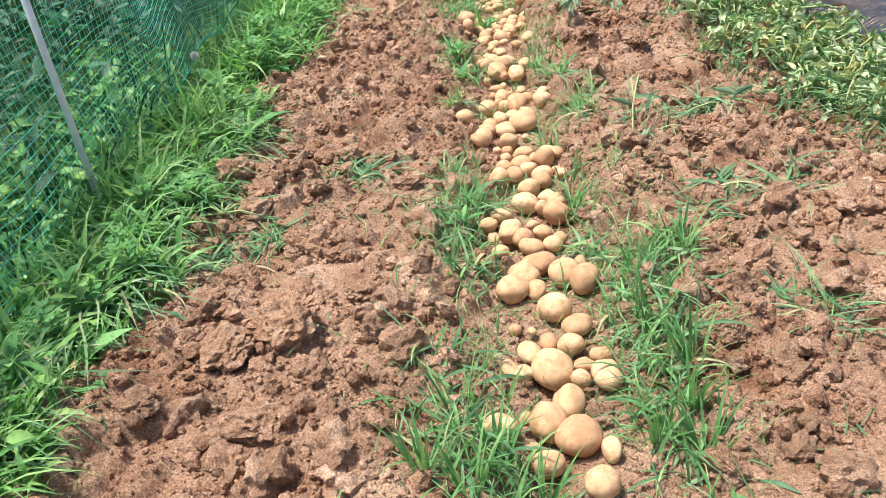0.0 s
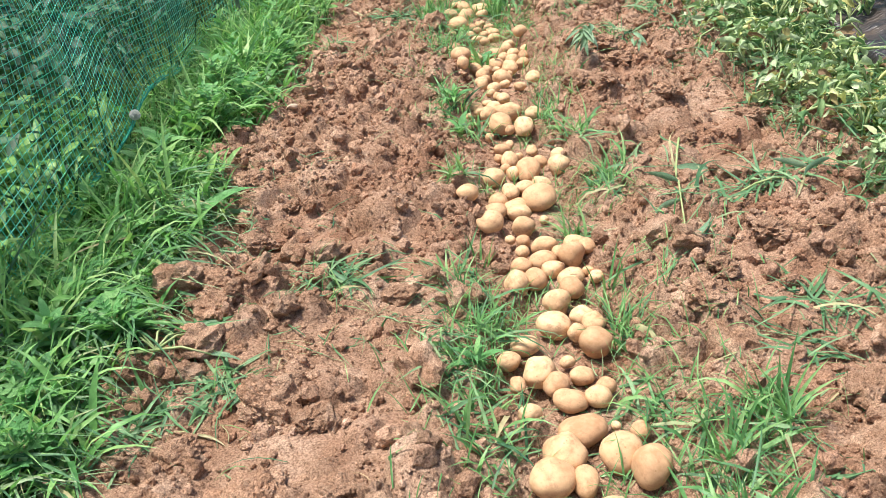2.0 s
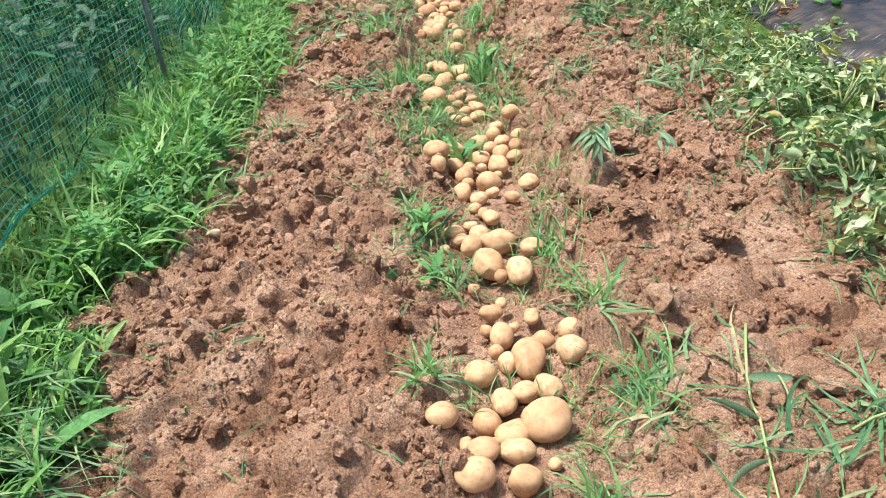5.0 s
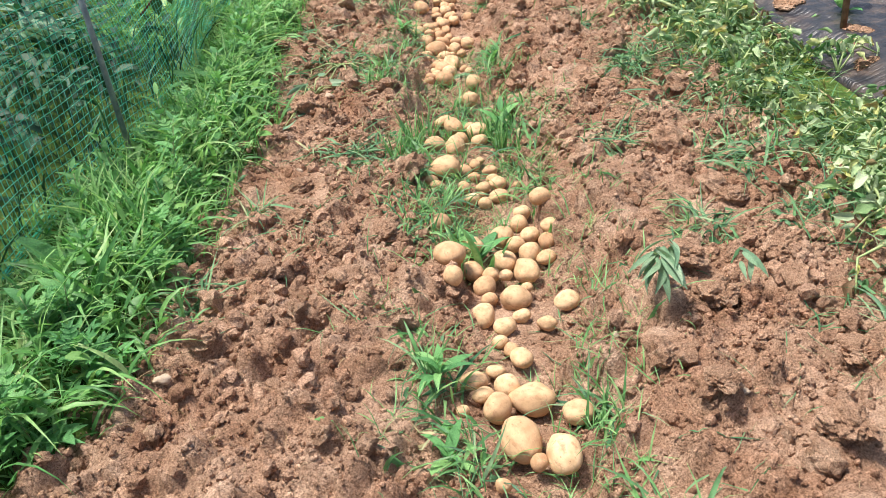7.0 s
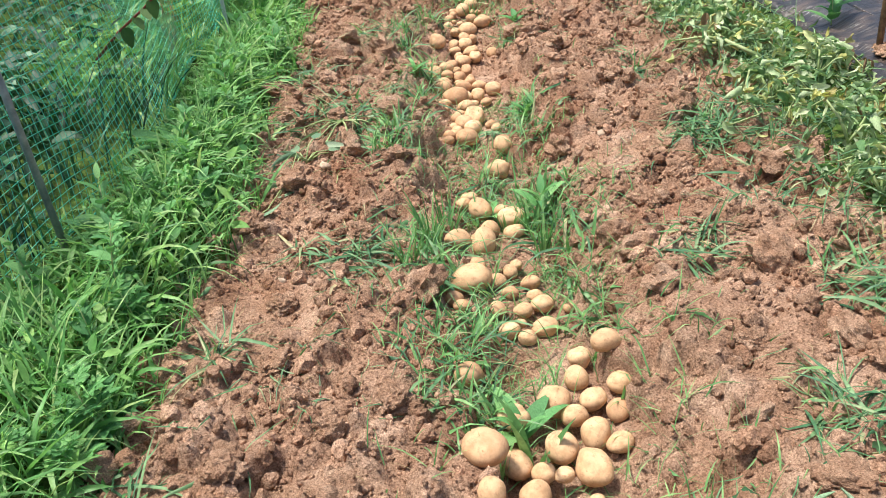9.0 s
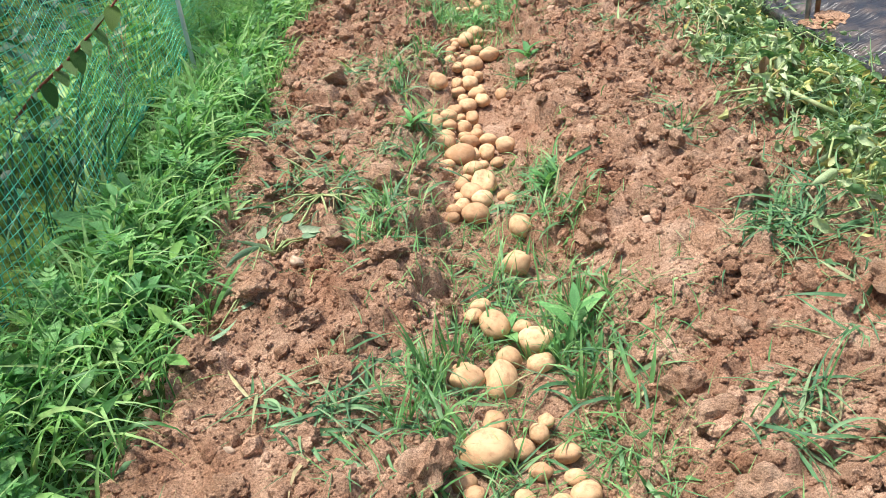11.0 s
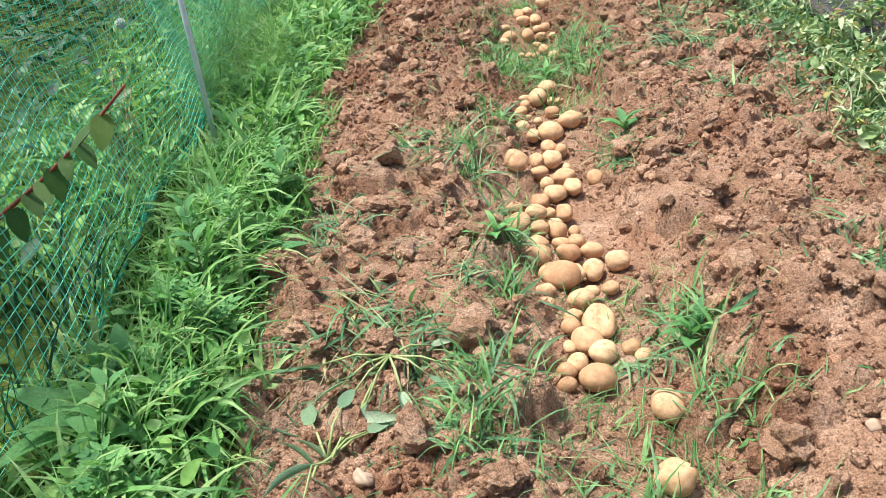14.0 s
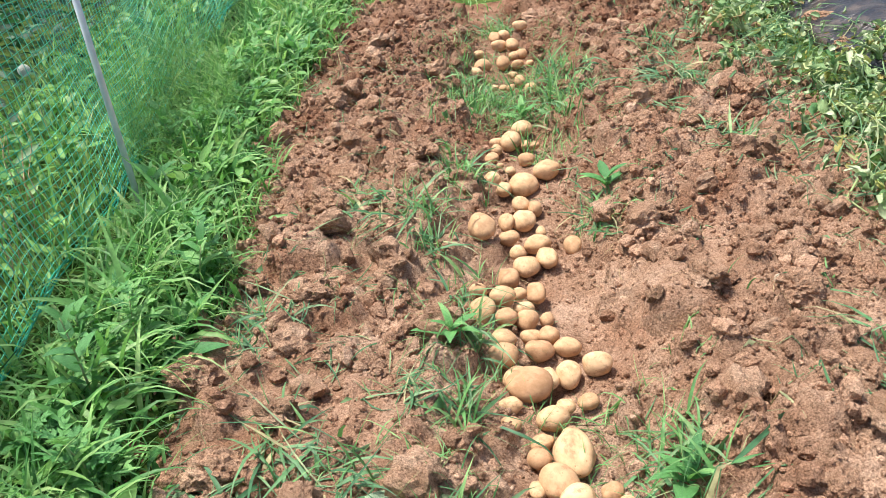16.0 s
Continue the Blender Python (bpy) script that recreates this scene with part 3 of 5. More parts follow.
potatoes([
    (0.650, 4.540, 0.047, 0.036, 90),
    (0.626, 4.578, 0.048, 0.039, 0),
    (0.783, 4.644, 0.055, 0.041, 0),
    (0.656, 4.650, 0.061, 0.058, 0),
    (0.719, 4.701, 0.054, 0.041, 0),
    (0.603, 4.719, 0.084, 0.066, 90),
    (0.872, 4.739, 0.078, 0.059, 0),
    (0.722, 4.799, 0.108, 0.078, 0),
    (0.643, 4.823, 0.052, 0.038, 0),
    (0.541, 4.853, 0.064, 0.061, 90),
    (0.773, 4.860, 0.038, 0.031, 0),
    (0.642, 4.905, 0.074, 0.065, 90),
    (0.723, 4.955, 0.048, 0.035, 0),
    (0.797, 4.962, 0.099, 0.070, 90),
    (0.677, 4.969, 0.057, 0.053, 0),
    (0.552, 4.982, 0.113, 0.092, 90),
    (0.624, 5.007, 0.083, 0.067, 90),
    (0.881, 5.028, 0.066, 0.047, 0),
])
potatoes([
    (0.739, 5.045, 0.084, 0.072, 90),
    (0.578, 5.069, 0.050, 0.036, 0),
    (0.831, 5.072, 0.080, 0.069, 90),
    (0.910, 5.140, 0.064, 0.051, 90),
    (0.801, 5.145, 0.068, 0.049, 0),
    (0.649, 5.168, 0.071, 0.063, 0),
    (0.863, 5.197, 0.071, 0.058, 0),
    (0.767, 5.212, 0.107, 0.069, 90),
    (0.948, 5.242, 0.070, 0.053, 0),
    (0.842, 5.281, 0.070, 0.057, 90),
    (0.936, 5.321, 0.078, 0.056, 0),
    (0.563, 5.344, 0.080, 0.063, 0),
    (0.877, 5.377, 0.065, 0.063, 0),
    (0.761, 5.505, 0.054, 0.042, 0),
    (0.822, 5.539, 0.077, 0.055, 0),
    (0.717, 5.555, 0.065, 0.049, 0),
    (0.756, 5.582, 0.038, 0.028, 0),
    (0.917, 5.626, 0.041, 0.029, 0),
])
potatoes([
    (0.778, 5.648, 0.059, 0.043, 0),
    (0.844, 5.670, 0.068, 0.049, 0),
    (0.708, 5.677, 0.052, 0.046, 90),
    (0.597, 5.709, 0.052, 0.038, 0),
    (0.833, 5.723, 0.053, 0.038, 0),
    (0.581, 5.742, 0.063, 0.046, 0),
    (0.760, 5.756, 0.049, 0.037, 0),
    (0.837, 5.802, 0.061, 0.044, 0),
    (0.649, 5.817, 0.124, 0.089, 0),
    (0.733, 5.837, 0.066, 0.047, 0),
    (0.788, 5.885, 0.052, 0.045, 90),
    (0.815, 5.925, 0.041, 0.038, 90),
    (0.687, 5.926, 0.073, 0.052, 90),
    (0.647, 6.093, 0.090, 0.065, 0),
    (0.735, 6.097, 0.121, 0.078, 90),
    (0.859, 6.157, 0.070, 0.052, 0),
    (0.645, 6.170, 0.055, 0.040, 0),
    (0.777, 6.197, 0.067, 0.066, 0),
])
potatoes([
    (0.870, 6.260, 0.105, 0.076, 0),
    (0.846, 6.332, 0.055, 0.046, 0),
    (0.772, 6.365, 0.097, 0.081, 90),
    (0.714, 6.412, 0.057, 0.041, 0),
    (0.747, 6.483, 0.062, 0.045, 0),
    (0.901, 6.677, 0.087, 0.081, 0),
    (0.971, 6.906, 0.095, 0.077, 90),
    (0.747, 7.056, 0.054, 0.039, 0),
    (0.835, 7.064, 0.100, 0.072, 0),
    (0.759, 7.110, 0.063, 0.045, 0),
    (0.980, 7.128, 0.046, 0.037, 0),
    (0.797, 7.136, 0.060, 0.057, 0),
    (0.878, 7.164, 0.084, 0.064, 0),
    (0.962, 7.173, 0.051, 0.047, 0),
    (0.798, 7.216, 0.052, 0.034, 90),
    (0.854, 7.226, 0.097, 0.090, 90),
    (0.909, 7.316, 0.125, 0.081, 90),
    (0.825, 7.320, 0.058, 0.055, 0),
])
potatoes([
    (0.845, 7.372, 0.053, 0.038, 0),
    (0.890, 7.444, 0.086, 0.062, 0),
    (0.783, 7.445, 0.054, 0.039, 0),
    (0.938, 7.489, 0.046, 0.040, 0),
    (0.999, 7.493, 0.055, 0.040, 0),
    (0.796, 7.512, 0.055, 0.040, 0),
    (0.857, 7.567, 0.124, 0.089, 0),
    (0.916, 7.613, 0.071, 0.059, 90),
    (0.977, 7.616, 0.083, 0.064, 90),
    (1.060, 7.617, 0.085, 0.061, 0),
    (0.838, 7.629, 0.076, 0.067, 0),
    (0.813, 7.707, 0.089, 0.064, 0),
    (0.922, 7.724, 0.082, 0.059, 0),
    (1.007, 7.731, 0.076, 0.055, 0),
    (0.831, 7.788, 0.081, 0.059, 0),
    (0.966, 7.789, 0.061, 0.059, 0),
    (0.920, 7.808, 0.062, 0.045, 0),
    (0.860, 7.881, 0.059, 0.056, 0),
])
potatoes([
    (0.923, 7.882, 0.080, 0.065, 90),
    (0.985, 7.889, 0.045, 0.045, 90),
    (0.793, 7.929, 0.086, 0.086, 90),
    (0.932, 7.972, 0.061, 0.044, 0),
    (0.869, 7.991, 0.088, 0.063, 0),
    (0.800, 8.018, 0.055, 0.040, 0),
    (0.989, 8.045, 0.083, 0.054, 90),
    (0.930, 8.057, 0.058, 0.042, 0),
    (0.922, 8.155, 0.077, 0.065, 90),
    (0.995, 8.210, 0.082, 0.074, 0),
    (1.070, 8.235, 0.092, 0.059, 90),
    (1.180, 8.311, 0.083, 0.054, 90),
    (0.986, 8.317, 0.059, 0.049, 90),
    (1.062, 8.339, 0.093, 0.067, 0),
    (0.877, 8.389, 0.125, 0.089, 90),
    (0.978, 8.429, 0.073, 0.053, 0),
    (1.098, 8.438, 0.049, 0.033, 90),
    (0.988, 8.527, 0.080, 0.052, 90),
])
potatoes([
    (1.056, 8.538, 0.087, 0.078, 90),
    (1.117, 8.612, 0.074, 0.048, 90),
    (1.076, 8.658, 0.071, 0.064, 90),
    (1.039, 8.812, 0.078, 0.050, 90),
    (1.120, 8.826, 0.119, 0.101, 90),
    (1.225, 8.872, 0.100, 0.072, 0),
    (1.002, 8.883, 0.081, 0.063, 90),
    (1.096, 8.969, 0.052, 0.039, 90),
    (1.065, 9.033, 0.032, 0.023, 0),
    (1.182, 9.047, 0.074, 0.053, 0),
    (1.043, 9.104, 0.061, 0.044, 0),
    (1.248, 9.183, 0.048, 0.034, 0),
    (1.083, 9.192, 0.062, 0.046, 90),
    (1.210, 9.203, 0.043, 0.040, 90),
    (1.151, 9.225, 0.092, 0.084, 90),
    (1.096, 9.267, 0.063, 0.046, 0),
    (1.230, 9.341, 0.095, 0.068, 0),
    (1.402, 9.921, 0.061, 0.044, 0),
])
potatoes([
    (1.305, 9.965, 0.049, 0.035, 0),
    (1.268, 9.978, 0.044, 0.032, 0),
    (1.225, 10.002, 0.042, 0.030, 0),
    (1.375, 10.055, 0.077, 0.050, 90),
    (1.153, 10.159, 0.076, 0.055, 0),
    (1.361, 10.168, 0.051, 0.037, 0),
    (1.490, 10.332, 0.048, 0.034, 0),
    (1.422, 10.342, 0.069, 0.050, 0),
    (1.227, 10.367, 0.093, 0.067, 0),
    (1.113, 10.376, 0.061, 0.044, 0),
    (1.348, 10.378, 0.103, 0.067, 90),
    (1.433, 10.480, 0.068, 0.049, 0),
    (1.476, 10.483, 0.076, 0.055, 0),
    (1.247, 10.624, 0.070, 0.050, 0),
    (1.473, 10.717, 0.110, 0.071, 90),
    (1.397, 10.757, 0.100, 0.072, 0),
    (1.558, 10.895, 0.088, 0.063, 0),
    (1.400, 10.923, 0.091, 0.059, 90),
])
potatoes([
    (1.464, 10.946, 0.074, 0.068, 0),
])


# ---- clods ----
CLODS = [ball(20 + i, 4, 0.5, CLOD, 1.25, False, 0.26) for i in range(8)]
for me in CLODS:
    for v in me.vertices:
        if v.co.z < -0.5:
            v.co.z = -0.5 + (v.co.z + 0.5) * 0.3


def clods(rows):
    for x, y, w in rows:
        r = random.Random(int(x * 997) * 17 + int(y * 991))
        z = float(height(x, y))
        ob = new("soil_clod", CLODS[r.randrange(len(CLODS))])
        s = min(w, 0.17) / 2 * 0.92
        ob.matrix_basis = pose(x, y, z + s * 0.24, r.uniform(-20, 20), r.uniform(-20, 20), r.uniform(0, 360)) @ Matrix.Diagonal((s, s * r.uniform(0.75, 1.0), s * r.uniform(0.55, 0.75), 1))
        tagged(ob, "broken lump of dry red clay on the dug bed", "clod", "clods on the dug bed")


clods([
    (-0.51, 1.81, 0.141), (-0.29, 1.67, 0.132), (-0.41, 1.53, 0.183), (-0.34, 2.07, 0.186), (-0.15, 2.05, 0.108), (-0.46, 1.40, 0.135),
    (-0.34, 1.86, 0.252), (0.95, 1.91, 0.137), (0.62, 1.20, 0.122), (0.40, 1.47, 0.082), (-0.70, 1.61, 0.097), (-0.59, 2.06, 0.137),
    (-0.50, 2.97, 0.134), (0.82, 2.50, 0.140), (1.40, 2.13, 0.137), (-0.33, 2.39, 0.169), (-0.68, 2.88, 0.118), (-0.49, 2.85, 0.128),
    (-0.16, 3.13, 0.137), (0.03, 2.81, 0.107), (-0.64, 4.08, 0.128), (-0.46, 3.69, 0.112), (1.13, 2.76, 0.119), (0.57, 2.64, 0.065),
    (0.92, 2.62, 0.109), (-0.04, 3.07, 0.103), (-0.63, 4.06, 0.165), (-0.25, 5.49, 0.162), (1.23, 4.47, 0.126), (1.25, 3.87, 0.135),
])
clods([
    (1.74, 4.44, 0.135), (-0.00, 4.45, 0.100), (0.04, 5.49, 0.114), (1.49, 4.62, 0.117), (-0.26, 5.54, 0.150), (0.35, 5.23, 0.101),
    (1.34, 5.47, 0.102), (0.32, 6.12, 0.117), (1.47, 6.18, 0.127), (1.27, 5.18, 0.092), (0.39, 5.21, 0.086), (-0.08, 6.30, 0.116),
    (0.36, 6.17, 0.092), (1.47, 6.15, 0.144), (0.49, 6.59, 0.108), (1.43, 5.87, 0.105), (0.27, 7.16, 0.113), (1.35, 6.67, 0.101),
    (2.01, 7.26, 0.131), (0.07, 7.33, 0.153), (-0.03, 7.71, 0.160), (0.15, 9.44, 0.210), (0.75, 9.03, 0.141), (1.65, 7.96, 0.111),
    (1.71, 7.52, 0.116), (1.58, 7.24, 0.119), (0.56, 9.41, 0.156), (2.19, 9.09, 0.158), (1.60, 8.85, 0.141), (0.44, 8.94, 0.138),
])


clods([
    (-0.62, 1.90, 0.10), (-0.52, 2.25, 0.12), (-0.22, 2.30, 0.10), (0.86, 1.45, 0.09), (0.78, 1.62, 0.08), (1.02, 2.10, 0.11), (-0.40, 3.25, 0.11), (-0.30, 3.55, 0.09), (-0.48, 3.95, 0.12), (-0.15, 3.85, 0.09), (1.00, 3.30, 0.11), (1.18, 3.55, 0.12), (1.35, 3.35, 0.10), (1.48, 3.62, 0.11), (1.05, 4.05, 0.09), (1.45, 4.15, 0.12),
    (-0.22, 4.70, 0.12), (-0.05, 5.05, 0.11), (0.12, 4.80, 0.12), (0.20, 5.15, 0.10), (1.20, 4.65, 0.14), (1.55, 5.05, 0.11), (0.05, 5.80, 0.10), (1.28, 6.0, 0.12), (1.52, 5.75, 0.10), (0.10, 6.55, 0.15), (0.22, 6.40, 0.12), (-0.05, 6.75, 0.10),
])
clods([
    (1.42, 6.35, 0.16), (1.58, 6.55, 0.13), (1.36, 6.95, 0.11), (1.52, 7.05, 0.10), (1.75, 6.9, 0.12), (0.22, 7.45, 0.11), (0.45, 7.65, 0.10), (0.30, 8.0, 0.13), (0.10, 8.2, 0.12), (1.40, 7.7, 0.12), (1.62, 7.6, 0.14), (1.80, 8.0, 0.12), (1.45, 8.2, 0.11), (1.72, 8.45, 0.13), (0.55, 8.1, 0.10), (0.35, 8.6, 0.13), (0.62, 9.0, 0.12), (1.62, 9.2, 0.14), (1.85, 8.9, 0.12), (0.40, 9.7, 0.15),
])


def pebbles(count, r0, r1, sub, seed0, clear):
    """Loose crumbs: one vertex array from a few rough balls."""
    shapes = []
    for i in range(6):
        if sub == 0:
            q = np.array([(1, 0, 0), (-1, 0, 0), (0, 1, 0), (0, -1, 0), (0, 0, 1), (0, 0, -1)]) + rng.uniform(-0.35, 0.35, (6, 3))
            shapes.append((q, np.array([(0, 2, 4), (2, 1, 4), (1, 3, 4), (3, 0, 4), (2, 0, 5), (1, 2, 5), (3, 1, 5), (0, 3, 5)])))
            continue
        me = ball(seed0 + i, sub, 0.42, CLOD, 1.5, False, 0.2)
        v = np.empty(len(me.vertices) * 3, np.float32)
        me.vertices.foreach_get("co", v)
        shapes.append((v.reshape(-1, 3), np.array([p.vertices[:] for p in me.polygons])))
        bpy.data.meshes.remove(me)
    y = 0.95 + 10.9 * rng.random(count) ** 1.2
    x = left_x(y) + uni(-0.03, 1.0, count) * (right_x(y) + 0.25 - left_x(y))
    dens = step(0.25, 0.55, vnoise(x * 2.8, y * 2.8, 17)) * 0.9 + 0.15
    keep = (np.abs(x - row_x(y)) > clear) & (dens + (0.6 if sub == 0 else 0.2) > rng.random(count))
    x, y = x[keep], y[keep]
    z = height(x, y)
    r = r0 + (r1 - r0) * rng.random(len(x)) ** 1.8
    out = []
    for k in range(6):
        v, f = shapes[k]
        q = rng.normal(0, 1, (len(x[k::6]), 4))
        q /= np.linalg.norm(q, axis=1)[:, None]
        w, a, b, c = q.T
        m = np.stack([1 - 2 * (b * b + c * c), 2 * (a * b - w * c), 2 * (a * c + w * b), 2 * (a * b + w * c), 1 - 2 * (a * a + c * c), 2 * (b * c - w * a), 2 * (a * c - w * b), 2 * (b * c + w * a), 1 - 2 * (a * a + b * b)], 1).reshape(-1, 3, 3)
        rk = r[k::6]
        vv = np.einsum("nij,vj->nvi", m, v * np.array([1, 0.85, 0.7])) * rk[:, None, None]
        vv += np.stack([x[k::6], y[k::6], z[k::6] + 0.25 * rk], 1)[:, None, :]
        ff = f[None] + (np.arange(len(rk)) * len(v))[:, None, None]
        out.append((vv.reshape(-1, 3), ff.reshape(-1, f.shape[1])))
    return out


stuff("soil_crumbs", pebbles(52000, 0.0025, 0.0075, 0, 30, 0.0) + pebbles(33000, 0.005, 0.016, 1, 40, 0.05), CRUMB, "loose crumbs of red clay over the dug bed", "soil crumbs", False)
stuff("soil_lumps", pebbles(5600, 0.011, 0.034, 2, 60, 0.13), CRUMB, "walnut-sized and smaller clay lumps on the dug bed", "soil lumps", False)

SMALL_CLODS = [ball(120 + i, 3, 0.7, CLOD, 1.3, False, 0.25) for i in range(10)]
rc = random.Random(21)
made_clods = 0
while made_clods < 270:
    y = rc.uniform(1.0, 11.5)
    x = float(left_x(y)) + rc.random() * float(right_x(y) - left_x(y))
    if abs(x - float(row_x(y))) < 0.2:
        continue
    w = 0.026 + 0.042 * rc.random() ** 1.6
    ob = new("soil_clod", SMALL_CLODS[made_clods % 10])
    ob.matrix_basis = pose(x, y, float(height(x, y)) + w * 0.3, rc.uniform(0, 360), rc.uniform(-40, 40), rc.uniform(0, 360)) @ Matrix.Diagonal((w, w * 0.85, w * 0.7, 1))
    tagged(ob, "small crumbly lump of red clay on the dug bed", "clod", "small clods on the dug bed")
    made_clods += 1

# ---- grass ----
CLUMPS = []
CLUMPS += [
    (0.06, 1.43, 0.203), (0.15, 1.32, 0.156), (0.59, 1.73, 0.140), (0.67, 1.93, 0.134), (0.57, 1.58, 0.119), (0.18, 2.19, 0.124),
    (0.20, 2.48, 0.116), (0.54, 1.33, 0.122), (0.22, 2.79, 0.106), (0.80, 2.05, 0.071), (0.55, 2.23, 0.109), (0.83, 3.34, 0.101),
    (-0.62, 2.41, 0.077), (-0.44, 2.47, 0.058), (1.06, 1.71, 0.100), (0.31, 2.81, 0.069), (0.27, 2.62, 0.102), (0.80, 3.37, 0.086),
    (0.47, 4.14, 0.107), (0.51, 5.35, 0.145), (0.74, 5.74, 0.158), (0.61, 2.55, 0.051), (-0.30, 4.99, 0.080), (-0.16, 2.94, 0.086),
    (0.31, 3.56, 0.053), (0.63, 3.09, 0.046), (0.60, 5.62, 0.167), (0.54, 5.91, 0.128), (0.32, 6.00, 0.131), (0.43, 4.11, 0.090),
]
CLUMPS += [
    (0.41, 4.43, 0.100), (0.99, 5.94, 0.131), (-0.30, 4.89, 0.059), (0.81, 4.20, 0.063), (1.35, 5.67, 0.101), (1.68, 5.31, 0.143),
    (1.35, 4.91, 0.104), (-0.13, 5.55, 0.071), (0.81, 3.75, 0.068), (0.61, 5.41, 0.141), (0.52, 5.83, 0.108), (0.27, 6.02, 0.153),
    (1.02, 6.40, 0.131), (0.94, 5.61, 0.102), (0.61, 5.19, 0.072), (1.32, 5.70, 0.073), (0.21, 7.28, 0.134), (-0.28, 6.08, 0.120),
    (0.51, 7.02, 0.151), (1.14, 7.20, 0.107), (1.67, 6.50, 0.094), (1.66, 7.22, 0.111), (0.99, 6.23, 0.126), (0.83, 6.60, 0.126),
    (0.54, 6.12, 0.079), (0.47, 6.79, 0.134), (1.64, 6.37, 0.113), (1.62, 7.15, 0.121), (0.34, 7.19, 0.096), (1.30, 8.40, 0.109),
]
CLUMPS += [
    (0.81, 7.94, 0.143), (1.18, 9.79, 0.252), (1.47, 9.49, 0.172), (1.10, 7.15, 0.077), (1.11, 6.83, 0.104), (0.13, 7.95, 0.096),
    (0.71, 6.30, 0.085), (1.04, 7.17, 0.094), (1.16, 7.17, 0.096), (0.73, 7.77, 0.064), (0.67, 7.46, 0.058), (1.50, 9.82, 0.206),
    (1.08, 9.92, 0.177), (0.30, 7.29, 0.096), (0.69, 8.33, 0.097), (0.91, 8.88, 0.114), (1.20, 8.41, 0.061), (0.13, 7.91, 0.068),
    (0.59, 8.53, 0.123), (1.47, 11.18, 0.152), (2.08, 9.95, 0.156), (1.91, 8.68, 0.117), (0.47, 8.72, 0.065), (1.99, 9.41, 0.195),
]



def apart(rows, gap):
    """Each clump once."""
    out = []
    for c in rows:
        if all(math.hypot(c[0] - o[0], c[1] - o[1]) > gap for o in out):
            out.append(c)
    return out


CLUMPS = apart(CLUMPS, 0.13)
TUBER_XY = np.array([(p[0], p[1]) for p in placed])


def clear_of_tubers(x, y, gap=0.042):
    """No blade grows out of a potato."""
    d = np.hypot(x[:, None] - TUBER_XY[None, :, 0], y[:, None] - TUBER_XY[None, :, 1])
    return d.min(1) > gap


def clump_grass():
    up, limp = [], []
    for x, y, w in CLUMPS:
        n = int((50 + (4600 if abs(x - float(row_x(y))) < 0.42 else 2800) * w * w) * (1.0 if y < 5.5 else 0.8))
        a, rr = uni(0, TAU, n), w * 1.0 * rng.random(n) ** 0.75
        px, py = x + 0.8 * rr * np.cos(a), y + 1.7 * rr * np.sin(a)
        free = clear_of_tubers(px, py)
        px, py = px[free], py[free]
        n = len(px)
        near_row = abs(x - float(row_x(y))) < 0.42
        k = int(n * (0.6 if near_row else 0.2))
        for part_of, sl, rise, ln in ((up, slice(0, k), (0.75, 1.45), (0.05, 0.16)), (limp, slice(k, n), (0.05, 0.8), (0.07, 0.22))):
            m = len(px[sl])
            if m:
                part_of.append(ribbons(px[sl], py[sl], height(px[sl], py[sl]), uni(0, TAU, m), uni(*ln, m) * 1.1, 0.003 + 0.011 * rng.random(m) ** 1.6, uni(*rise, m), uni(0.4, 2.0, m), uni(-0.5, 0.5, m), uni(-0.7, 0.7, m), 4, "grass", 0.25))
    return up, limp


UP, LOW = clump_grass()
# thin scatter along the furrow and over the clods
n = 11000
y = uni(1.0, 11.8, n)
x = row_x(y) + rng.normal(0, 0.22, n)
lush = np.interp(y, [1.0, 2.4, 3.2, 4.6, 5.3, 6.0, 6.7, 7.2, 9.2, 9.6, 10.3, 11.0], [0.6, 0.55, 0.42, 0.42, 0.55, 0.75, 0.7, 0.42, 0.4, 0.7, 0.7, 0.3])
k = (vnoise(x * 4, y * 4, 31) > 1 - lush) & clear_of_tubers(x, y)
x, y = x[k], y[k]
n = len(x)
UP.append(ribbons(x, y, height(x, y), uni(0, TAU, n), uni(0.04, 0.14, n), uni(0.002, 0.006, n), uni(0.5, 1.45, n), uni(0.3, 1.8, n), uni(-0.5, 0.5, n), uni(-0.6, 0.6, n), 4, "grass", 0.25))
n = 5600
y = 1.0 + 10.8 * rng.random(n) ** 0.75
x = left_x(y) + uni(0.0, 1.0, n) ** np.where(y > 6.3, 1.5, 1.0) * (right_x(y) - left_x(y))
k = vnoise(x * 3.4, y * 3.4, 33) > 0.52
x, y = x[k], y[k]
n = len(x)
LOW.append(ribbons(x, y, height(x, y), uni(0, TAU, n), uni(0.04, 0.17, n), uni(0.002, 0.006, n), uni(0.0, 0.5, n), uni(0.2, 1.2, n), uni(-0.9, 0.9, n), uni(-0.7, 0.7, n), 5, "grass", 0.2))
stuff("row_grass", UP, FRESH, "fresh green grass growing between the potatoes", "grass")
stuff("limp_grass", LOW, LIMP, "uprooted limp grass blades strewn over the soil", "grass")

